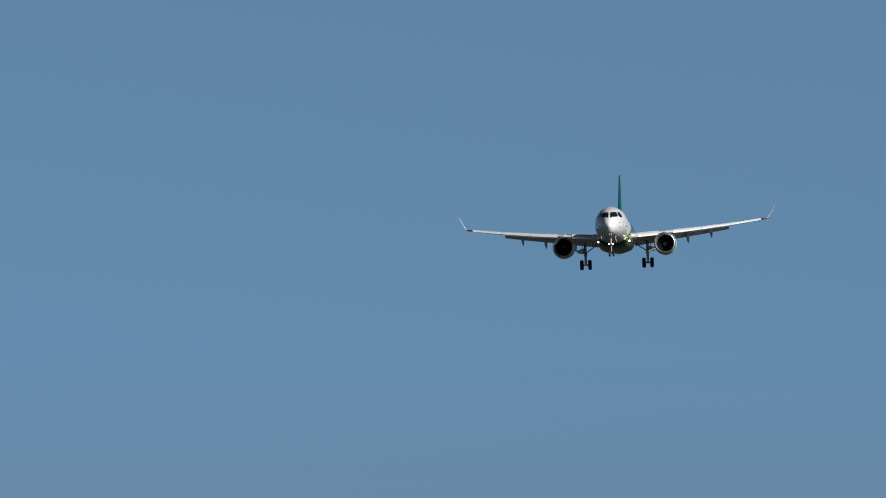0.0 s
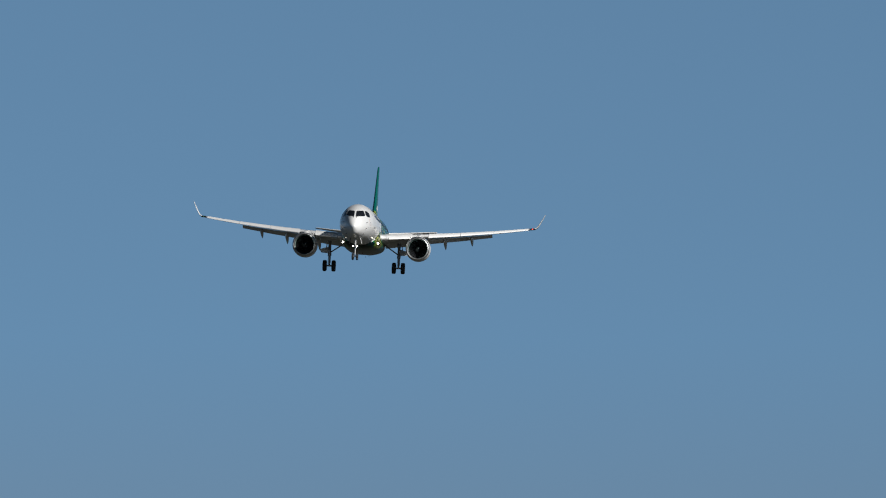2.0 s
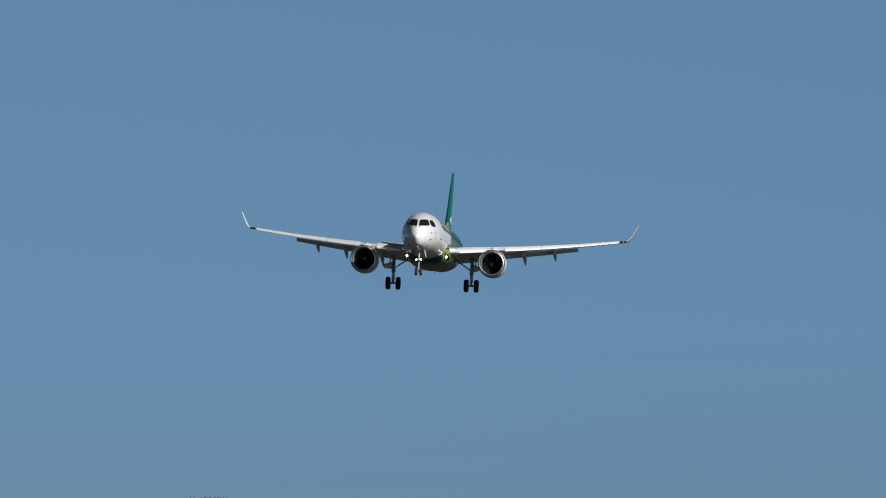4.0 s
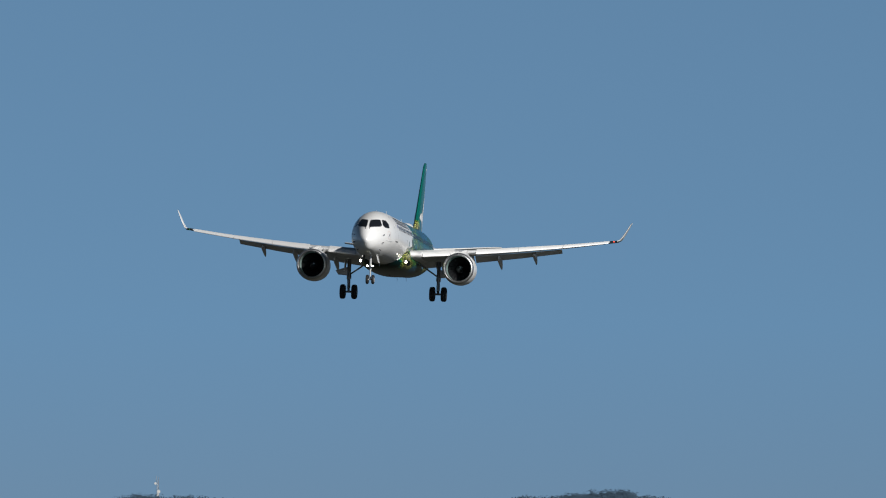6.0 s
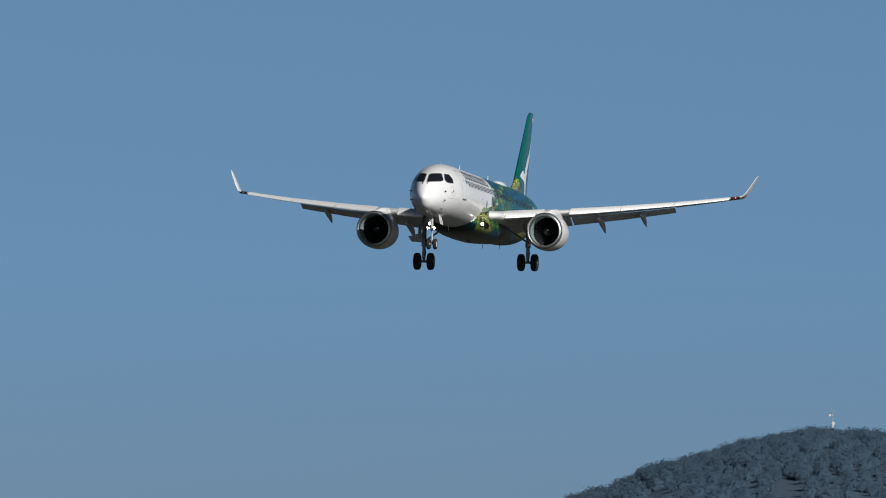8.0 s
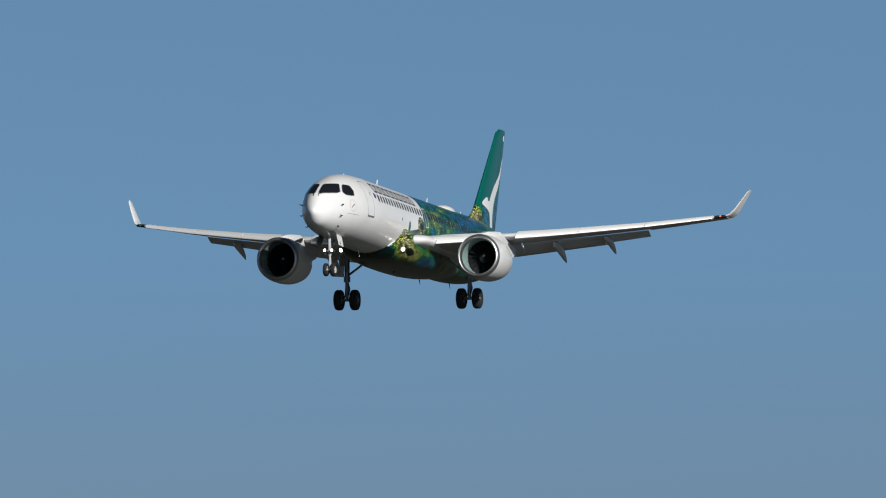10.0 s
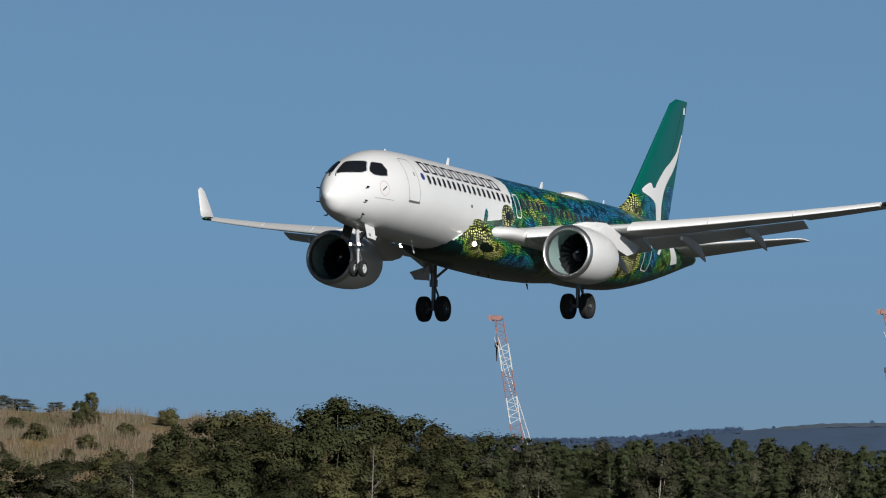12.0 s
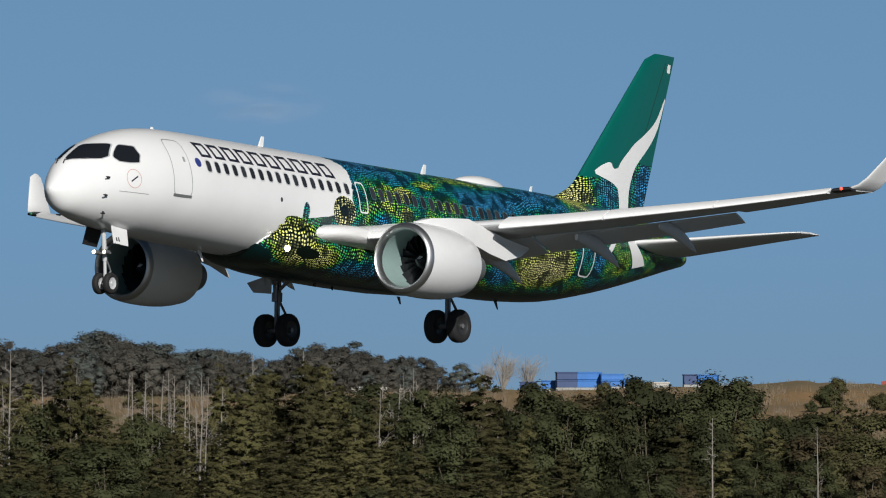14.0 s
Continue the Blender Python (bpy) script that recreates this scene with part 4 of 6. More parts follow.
def cores(centres, radii, rough=0.16, lean=None, level=1):
    """The dense insides of leaf tufts: small uneven lumps. Returns vertices, faces and their outward directions."""
    base, faces = BALLS[level]
    n = len(centres)
    turn = rng.uniform(0, 6.283, n)
    c, s = np.cos(turn)[:, None], np.sin(turn)[:, None]
    pts = np.stack([base[:, 0] * c - base[:, 1] * s, base[:, 0] * s + base[:, 1] * c, np.tile(base[:, 2], (n, 1))], 2)
    out = pts.copy() if lean is None else pts * 0.28 + np.asarray(lean)[:, None, :]
    pts = pts * (1 + rng.normal(size=(n, len(base), 1)) * rough) * np.asarray(radii)[:, None, :]
    v = (pts + np.asarray(centres)[:, None, :]).reshape(-1, 3)
    f = (faces[None] + np.arange(n)[:, None, None] * len(base)).reshape(-1, 3)
    return v, f, out.reshape(-1, 3)


def leaf_object(name, v, f, mat, out=None, rough=0.3, core=None):
    """A mass of leaves round dense cores, shaded softly, as the clump's surface is turned."""
    me = bpy.data.meshes.new(name)
    faces = f.tolist()
    if core is not None:
        faces += (core[1] + len(v)).tolist()
        v = np.concatenate([v, core[0]])
    me.from_pydata(v.tolist(), [], faces)
    me.materials.append(mat)
    n = np.repeat(out / (np.linalg.norm(out, axis=1)[:, None] + 1e-9) + rng.normal(size=out.shape) * rough, f.shape[1], axis=0)
    if core is not None:
        n = np.concatenate([n, core[2]])
    n /= np.linalg.norm(n, axis=1)[:, None]
    me.polygons.foreach_set("use_smooth", [True] * len(me.polygons))
    me.normals_split_custom_set_from_vertices(n.tolist())
    return me


def build_hill(name, ridge, r_ridge, depth, soil, leaf, crowns, size, leaves, leaf_share, label, sink, level, soft_slope, spread=0.36, lift=0.0, bare=(0, 0)):
    """A wooded hill whose skyline follows (bearing, elevation) marks, with its trees as one mass of crowns."""
    az0, az1 = ridge[0][0], ridge[-1][0]
    mark = lambda az: np.interp(az, [q[0] for q in ridge], [q[1] for q in ridge])

    def height(az, u):
        # u: 0 at the foot, 1 at the ridge
        top = r_ridge * np.tan(np.radians(mark(az) - sink)) + EYE.z
        return top * (np.sin(np.clip(u, 0, 1) * np.pi / 2) ** 1.2) * np.clip((2.0 - u) * 2, 0, 1) * 1.0

    bm = bmesh.new()
    rings = []
    for u in [k / 12 for k in range(13)] + [1.3, 1.7, 2.0]:
        rings.append([place(az0 + (az1 - az0) * k / 120, r_ridge + depth * (u - 1), float(height(az0 + (az1 - az0) * k / 120, u)) - 0.4 + lift + 1.2 * noise.noise((k * 0.4, u * 6, 1))) for k in range(121)])
    skin(bm, rings, closed=False)
    me = bpy.data.meshes.new(name)
    bmesh.ops.recalc_face_normals(bm, faces=bm.faces)
    bm.to_mesh(me)
    bm.free()
    me.materials.append(soil)
    me.polygons.foreach_set("use_smooth", [True] * len(me.polygons))
    tagged(new(name, me), label, "hill", kind="structure")
    cs, ss, os, kc, kr, kn = [], [], [], [], [], []
    for _ in range(crowns):
        az = rng.uniform(az0, az1)
        u = 1 - abs(rng.normal()) * spread
        if u < 0.15 or (bare[0] < az < bare[1] and u > 0.5 and rng.uniform() < 0.985):
            continue
        s = size * rng.uniform(0.5, 1.35)
        base = np.array(place(az, r_ridge + depth * (u - 1), float(height(az, u)))) + np.array([0, 0, s * 0.5])
        slope = np.array(place(az, -0.7, 0.7))
        kc.append([base])
        kr.append([(s * 0.68, s * 0.68, s * 0.58)])
        kn.append([slope * soft_slope * 0.5])
        e = rng.normal(size=(leaves, 3)) + slope * 0.4
        e /= np.linalg.norm(e, axis=1)[:, None]
        lump = 1 + 0.16 * np.sin(e[:, :1] * 5 + az * 90) * np.cos(e[:, 2:] * 5)
        cs.append(base + e * s * rng.uniform(0.6, 1.06, (leaves, 1)) * lump * np.array([1, 1, 0.8]))
        os.append(e * 0.6 + slope * soft_slope * 0.5)
        ss.append(s * leaf_share * rng.uniform(0.7, 1.3, leaves))
    v, f = quads(np.concatenate(cs), np.concatenate(ss), out=np.concatenate(os), loose=0.2, corners=3)
    woods = tagged(new(name + "_woods", leaf_object(name + "_woods", v, f, leaf, np.concatenate(os), 0.03, cores(np.concatenate(kc), np.concatenate(kr), 0.10, np.concatenate(kn), level))), "mass of eucalypt crowns covering the hill, tinted blue for haze", "trees", kind="stuff")
    return height


HILL = [(12.0, 0.36), (13.0, 0.44), (13.9, 0.50), (14.2, 0.555), (14.65, 0.515), (15.0, 0.50), (15.36, 0.446), (15.62, 0.415), (15.85, 0.44), (15.93, 0.50), (16.2, 0.52), (16.5, 0.528), (16.8, 0.474), (17.0, 0.415),
        (17.24, 0.358), (17.4, 0.275), (17.7, 0.182), (18.1, 0.172), (18.55, 0.165), (19.0, 0.12), (19.6, 0.03)]
RIDGE = [(22.8, 0.0), (23.6, 0.02), (24.1, 0.074), (24.24, 0.107), (24.5, 0.169), (24.78, 0.249), (25.04, 0.303), (25.3, 0.355), (25.7, 0.386), (26.0, 0.393), (26.12, 0.369), (26.58, 0.352), (26.92, 0.330), (27.2, 0.315),
         (27.5, 0.283), (27.9, 0.275), (28.6, 0.29), (29.6, 0.28), (31.0, 0.2)]
hill_height = build_hill("wooded_hill", HILL, 3400, 520, hazy_hill_soil, hazy_hill_wood, 5200, 2.4, 150, 0.085, "forested hill with a mast, beyond the airfield", 0.056, 1, 1.3, 0.40, 0.5)
ridge_height = build_hill("distant_ridge", RIDGE, 4560, 420, hazy_far_soil, hazy_far_wood, 2600, 1.4, 40, 0.12, "long wooded ridge on the horizon, tinted blue for haze", 0.016, 1, 2.4, 0.06, 0.4, (26.14, 26.95))


def ridge_meadow():
    """Dry grass along the ridge's bare crest, its base colour blued for distance haze."""
    bm = bmesh.new()
    rings = []
    for u in (0.86, 0.90, 0.94, 0.97, 1.0, 1.03):
        rings.append([place(26.14 + 0.81 * k / 60, 4560 + 420 * (u - 1), float(ridge_height(26.14 + 0.81 * k / 60, u)) + 0.9 * math.sin(math.pi * k / 60) + (0.2 if u > 0.88 else -0.8) + 0.5 * noise.noise((k * 0.3, u * 9, 4))) for k in range(61)])
    skin(bm, rings, closed=False)
    me = bpy.data.meshes.new("ridge_meadow")
    bmesh.ops.recalc_face_normals(bm, faces=bm.faces)
    bm.to_mesh(me)
    bm.free()
    me.materials.append(material("hazy_meadow_grass", (0.090, 0.128, 0.175), 0.9, spread=0.2, scale=0.02))
    me.polygons.foreach_set("use_smooth", [True] * len(me.polygons))
    tagged(new("ridge_meadow", me), "dry meadow along the crest of the ridge, tinted blue for haze", "meadow", kind="structure")


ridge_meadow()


def build_masts():
    steel = material("mast_steel", (0.35, 0.36, 0.37), 0.5, 0.5, spread=0.1, scale=1)
    drum_white = material("aerial_drum", (0.52, 0.52, 0.51), 0.5, spread=0.05, scale=1)
    z = float(hill_height(16.384, 0.98)) - 0.5
    mast = tagged(new("radio_mast"), "grey lattice radio mast with white drum aerials on the hilltop", "mast")
    mast.matrix_world = Matrix.Translation(place(16.384, 3390, z)) @ Matrix.Rotation(radians(16.4), 4, "Z")
    bm = bmesh.new()
    h = 3390 * math.tan(radians(0.605)) + 3 - z
    legs = [Vector((0.45 * math.cos(k * 2.094), 0.45 * math.sin(k * 2.094), 0)) for k in range(3)]
    for q in legs:
        tube(bm, q, q * 0.6 + Vector((0, 0, h)), 0.09, 0.07, 6)
    for k in range(int(h)):
        for i in range(3):
            tube(bm, legs[i] * (1 - 0.4 * k / h) + Vector((0, 0, k)), legs[(i + 1) % 3] * (1 - 0.4 * (k + 1) / h) + Vector((0, 0, k + 1)), 0.045, n=5)
    part("mast_frame", bm, steel, mast)
    for dx, dz, r in ((-0.6, h - 0.9, 0.36), (0.3, h - 3.2, 0.5), (0.1, h - 4.1, 0.4)):
        bm = bmesh.new()
        turned(bm, [(-0.35, 0.05), (-0.35, r), (0.0, r), (0.12, r * 0.5), (0.14, 0.02)], (dx, -0.5, dz), "y", 16, True)
        part("drum_aerial", bm, drum_white, mast)
    bm = bmesh.new()
    tube(bm, (-0.3, 0, h - 0.4), (-0.3, 0, h + 1.2), 0.05)
    tube(bm, (0.3, 0, h - 0.4), (0.3, 0, h + 0.9), 0.05)
    part("whip_aerial", bm, steel, mast)
    u = 0.62
    z = float(hill_height(16.24, u))
    pole = new("pale_pole", None)
    pole.matrix_world = Matrix.Translation(place(16.24, 3400 + 520 * (u - 1), z))
    tagged(pole, "slim pale pole among the hillside trees", "pole")
    bm = bmesh.new()
    top = (3400 + 520 * (u - 1)) * math.tan(radians(0.352)) + 3 - z
    tube(bm, (0, 0, -0.5), (0, 0, top), 0.22, 0.14, 8)
    block(bm, (-0.3, -0.3, top - 1.3), (0.3, 0.3, top - 0.2), 0.05)
    part("shaft", bm, drum_white, pole)
    z = float(hill_height(16.30, 0.93))
    hut = tagged(new("equipment_hut"), "small pale equipment hut near the mast", "hut")
    hut.matrix_world = Matrix.Translation(place(16.30, 3364, z)) @ Matrix.Rotation(radians(16), 4, "Z")
    top = 3364 * math.tan(radians(0.485)) + 3 - z
    bm = block(bmesh.new(), (-1.3, -1, -0.5), (1.3, 1, top - 0.7), 0.05)
    part("hut_wall", bm, drum_white, hut)
    bm = skin(bmesh.new(), [[(-1.5, -1.2, top - 0.72), (1.5, -1.2, top - 0.72), (0, -1.2, top)], [(-1.5, 1.2, top - 0.72), (1.5, 1.2, top - 0.72), (0, 1.2, top)]])
    part("hut_roof", bm, steel, hut)


build_masts()


def build_crane(az_tip, el_tip, az_foot, az_stay, el_stay, r, hook):
    red = material("crane_red", (0.31, 0.165, 0.15), 0.55, spread=0.15, scale=0.5)
    pale = material("crane_white", (0.62, 0.62, 0.61), 0.55, spread=0.08, scale=0.5)
    dark = material("crane_dark", (0.05, 0.05, 0.055), 0.6, spread=0.1, scale=0.5)
    crane = tagged(new("crawler_crane"), "red and white lattice-boom crawler crane behind the trees", "crane", "cranes")
    crane.matrix_world = Matrix.Translation(place(az_foot, r, 0)) @ Matrix.Rotation(radians(az_foot), 4, "Z")
    side = lambda az: -math.tan(radians(az - az_foot)) * r
    height = lambda el: r * math.tan(radians(el)) + EYE.z
    foot, tip = Vector((0.6, 0, 2.2)), Vector((side(az_tip), 0, height(el_tip)))
    along = tip - foot
    d = along.normalized()
    u = Vector((0, 1, 0))
    w = d.cross(u)
    n_seg = 7
    for k in range(n_seg):
        bm = bmesh.new()
        a, b = foot + along * (k / n_seg), foot + along * ((k + 1) / n_seg - 0.003)
        half = 0.85 if 0 < k < n_seg - 1 else 0.7
        cell = 7
        for sx, sy in ((-1, -1), (1, -1), (1, 1), (-1, 1)):
            tube(bm, a + (w * sx + u * sy) * half, b + (w * sx + u * sy) * half, 0.11, n=6)
        for c in range(cell):
            p, q = a + (b - a) * c / cell, a + (b - a) * (c + 1) / cell
            flip = 1 if c % 2 else -1
            for e0, e1 in (((-1, -1), (1, -1)), ((-1, 1), (1, 1)), ((-1, -1), (-1, 1)), ((1, -1), (1, 1))):
                i, j = (e0, e1) if flip > 0 else (e1, e0)
                tube(bm, p + (w * i[0] + u * i[1]) * half, q + (w * j[0] + u * j[1]) * half, 0.055, n=5)
        part("boom_section", bm, red if k % 2 == 0 else pale, crane, "red lattice boom section" if k % 2 == 0 else "white lattice boom section")
    bm = block(bmesh.new(), tip + Vector((-1.2, -0.5, -0.5)), tip + Vector((0.6, 0.5, 0.4)), 0.12)
    tube(bm, tip + Vector((-1.3, -0.4, 0.0)), tip + Vector((-1.3, 0.4, 0.0)), 0.5, n=14)
    part("boom_head", bm, red, crane, "red boom head with sheaves")
    stay = Vector((side(az_stay), 0, height(el_stay)))
    bm = bmesh.new()
    for y in (-0.7, 0.7):
        top = foot + along * 0.93 + w * 0.8
        tube(bm, stay + Vector((0, y, 0)), top + Vector((0, y, 0)), 0.07, n=6)
        tube(bm, stay + Vector((-0.9, y, 0.4)), top + Vector((-0.3, y, -1.0)), 0.05, n=6)
    for k in range(1, 14):
        q = stay + (foot + along * 0.93 + w * 0.8 - stay) * k / 14
        tube(bm, q + Vector((-0.75 + 0.04 * k, -0.7, 0.3)), q + Vector((0, 0.7, 0)), 0.05, n=5)
    part("back_mast", bm, pale, crane, "white pendant lines behind the boom")
    bm = block(bmesh.new(), stay + Vector((-0.9, -1, -0.5)), stay + Vector((0.9, 1, 0.4)), 0.1)
    tube(bm, stay, (5.0, 0, 2.5), 0.16, n=6)
    tube(bm, stay, (1.5, 0, 2.5), 0.16, n=6)
    part("gantry", bm, pale, crane)
    line_x = side(hook[0])
    bm = bmesh.new()
    tube(bm, (line_x, 0, tip.z), (line_x, 0, height(hook[1])), 0.03, n=5)
    part("hoist_rope", bm, dark, crane)
    bm = bmesh.new()
    tube(bm, (line_x, 0, height(hook[1])), (line_x, 0, height(hook[2])), 0.16, 0.10, 8)
    block(bm, (line_x - 0.35, -0.2, height(hook[1]) - 0.9), (line_x + 0.35, 0.2, height(hook[1])), 0.08)
    part("hook_block", bm, dark, crane)
    bm = block(bmesh.new(), (-1.8, -1.6, 1.2), (5.6, 1.6, 3.2), 0.2)
    part("upper_works", bm, red, crane)
    bm = block(bmesh.new(), (4.4, -1.7, 1.3), (6.2, 1.7, 3.6), 0.2)
    part("counterweight", bm, dark, crane)
    for y in (-2.2, 2.2):
        bm = block(bmesh.new(), (-3.6, y - 0.5, 0), (3.6, y + 0.5, 1.2), 0.35)
        part("track", bm, dark, crane)


build_crane(26.252, 0.885, 26.075, 25.985, 0.18, 2000, (26.257, 0.62, 0.559))
build_crane(28.105, 0.857, 27.985, 27.930, 0.20, 2000, (28.115, 0.742, 0.65))

# ---- the grassy bank ----
bank_soil = bpy.data.materials.new("bank_soil")


def shade_bank():
    bank_soil.use_nodes = True
    nt = bank_soil.node_tree
    b = nt.nodes["Principled BSDF"]
    b.inputs["Roughness"].default_value = 0.95
    co = nt.nodes.new("ShaderNodeTexCoord")
    ramp = nt.nodes.new("ShaderNodeValToRGB")
    stops = [(0.32, (0.135, 0.108, 0.052)), (0.44, (0.195, 0.142, 0.072)), (0.54, (0.230, 0.152, 0.070)), (0.64, (0.30, 0.180, 0.075))]
    while len(ramp.color_ramp.elements) < 4:
        ramp.color_ramp.elements.new(0.5)
    for el, (at, c) in zip(ramp.color_ramp.elements, stops):
        el.position, el.color = at, (*c, 1)
    v = math_node(nt, "ADD", math_node(nt, "MULTIPLY", noise_node(nt, co.outputs["Object"], 0.06, 5), 0.7), math_node(nt, "MULTIPLY", noise_node(nt, co.outputs["Object"], 0.9, 4), 0.3))
    nt.links.new(v, ramp.inputs[0])
    nt.links.new(ramp.outputs[0], b.inputs["Base Color"])
    bn = nt.nodes.new("ShaderNodeBump")
    bn.inputs["Strength"].default_value, bn.inputs["Distance"].default_value = 0.8, 0.3
    nt.links.new(noise_node(nt, co.outputs["Object"], 1.6, 5), bn.inputs["Height"])
    nt.links.new(bn.outputs[0], b.inputs["Normal"])


shade_bank()
BANK_TOP = [(28.0, 0.30), (29.0, 0.37), (29.64, 0.394), (29.88, 0.412), (30.43, 0.430), (30.96, 0.418), (31.25, 0.438), (31.49, 0.445), (31.8, 0.468), (32.09, 0.480), (32.4, 0.484), (32.7, 0.480), (33.15, 0.466), (33.6, 0.472), (34.0, 0.476), (34.5, 0.478),
            (35.0, 0.474), (35.4, 0.478), (35.7, 0.488), (36.1, 0.464), (36.7, 0.449), (37.4, 0.44), (38.4, 0.42), (39.2, 0.41), (41.0, 0.40)]
BANK_R, BANK_FOOT = 1000.0, 790.0


def bank_height(az, r):
    """The bank: a terraced slope up to a level top."""
    top = BANK_R * math.tan(radians(float(np.interp(az, [q[0] for q in BANK_TOP], [q[1] for q in BANK_TOP])))) + EYE.z - 0.25 + 0.22 * noise.noise((az * 5, 0, 3)) + 0.12 * noise.noise((az * 19, 0, 7))
    u = (r - BANK_FOOT) / (BANK_R - BANK_FOOT)
    if u <= 0:
        return -0.3
    edge = min(1.0, max(0.0, (az - 28.0) / 1.2))
    if u >= 1:
        return top * edge - 0.002 * (r - BANK_R)
    steps = 4
    s = u * steps
    k = math.floor(s)
    f = s - k
    lift = (k + (0.25 * f if f < 0.5 else 0.125 + 1.75 * (f - 0.5))) / steps
    z = top * (0.6 * lift + 0.4 * u)
    return (z + 0.35 * noise.noise((az * 6, r * 0.08, 2)) * min(1, 6 * u * (1 - u) + 0.15)) * edge


def build_bank():
    bm = bmesh.new()
    rs = [BANK_FOOT - 2 + 4 * k for k in range(54)] + [1010, 1030, 1070, 1120]
    rings = [[place(28.0 + 13.0 * k / 260, r, bank_height(28.0 + 13.0 * k / 260, r)) for k in range(261)] for r in rs]
    skin(bm, rings, closed=False)
    me = bpy.data.meshes.new("grassy_bank")
    bmesh.ops.recalc_face_normals(bm, faces=bm.faces)
    bm.to_mesh(me)
    bm.free()
    me.materials.append(bank_soil)
    me.polygons.foreach_set("use_smooth", [True] * len(me.polygons))
    tagged(new("grassy_bank", me), "terraced earth bank with dry grass and bare ochre soil", "bank", kind="structure")
    # dry straw in tufts, and low green growth between
    straw = material("dry_straw", (0.188, 0.148, 0.105), 0.9, island=0.25, spread=0.15, scale=0.3)
    green = material("low_green_growth", (0.105, 0.105, 0.050), 0.9, island=0.25, spread=0.2, scale=0.3)
    for name, mat, count, tall, seed, label in (("dry_grass", straw, 130000, 1.0, 5, "tall dry straw-coloured grass on the bank"), ("green_grass", green, 60000, 0.6, 15, "patches of low olive-green growth on the bank")):
        n = 0
        v, f = [], []
        while n < count:
            az, r = rng.uniform(29.0, 39.8), BANK_FOOT + 215 * rng.uniform(0, 1) ** 0.8
            tuft = noise.noise((az * 4.5, r * 0.03, seed)) + 0.6 * noise.noise((az * 15, r * 0.12, 9))
            thin = float(np.interp(az, [29, 33.0, 33.5, 36.0, 36.5], [-0.15, -0.15, 0.25, 0.20, -0.1]))
            if tuft < thin * rng.uniform(0.2, 1.6) or (r > 1001 and rng.uniform() < 0.5):
                continue
            base = np.array(place(az, r, bank_height(az, r) - 0.05))
            for _ in range(4):
                q = base + np.array([rng.normal() * 0.3, rng.normal() * 0.3, 0])
                h = rng.uniform(0.3, 1.0) * (1.2 if az < 33.2 else 0.7) * (1.0 if r < 990 else 0.75) * tall
                lean = rng.normal(size=2) * 0.2 * h
                a = rng.uniform(0, np.pi)
                s = np.array([np.cos(a), np.sin(a), 0]) * rng.uniform(0.012, 0.026) / tall
                i = len(v)
                v += [q - s, q + s, q + np.array([lean[0], lean[1], h])]
                f.append((i, i + 1, i + 2))
                n += 1
        me = bpy.data.meshes.new(name)
        me.from_pydata([tuple(q) for q in v], [], f)
        me.materials.append(mat)
        tagged(new(name, me), label, "grass", kind="stuff")


build_bank()

# ---- trees ----
bark = material("bark", (0.13, 0.105, 0.08), 0.9, spread=0.3, scale=2, bump=0.6, bump_scale=6)
pale_bark = material("pale_bark", (0.42, 0.38, 0.33), 0.85, spread=0.2, scale=2)
grey_wood = material("grey_dead_wood", (0.26, 0.235, 0.205), 0.9, spread=0.25, scale=3)
pine_leaf = leaf_material("pine_needles", (0.086, 0.080, 0.032), 0.06, 0.40)
young_leaf = leaf_material("young_pine_needles", (0.058, 0.070, 0.031), 0.06, 0.22)
cypress_leaf = leaf_material("dark_foliage", (0.059, 0.065, 0.028), 0.06, 0.35)
olive_leaf = leaf_material("olive_foliage", (0.092, 0.088, 0.038), 0.06, 0.3)
gum_leaf = leaf_material("gum_foliage", (0.078, 0.078, 0.046), 0.06, 0.2)
# the next two leaf colours are paled and greyed to stand in for haze
hazy_wood_leaf = leaf_material("hazy_wood_foliage", (0.112, 0.106, 0.090), 0.06, 0.25)
hazy_crest_leaf = leaf_material("hazy_crest_gum_foliage", (0.128, 0.142, 0.128), 0.06, 0.2)
rust_leaf = leaf_material("rusty_foliage", (0.100, 0.080, 0.042), 0.06, 0.2)


def tree_thing(name, trunk, crown_mesh, trunk_mat, label, category="tree", group=""):
    thing = tagged(new(name), label, category, group)
    if trunk:
        part("trunk", trunk, trunk_mat, thing)
    if crown_mesh:
        crown = new("crown", crown_mesh)
        crown.parent = thing
    return thing


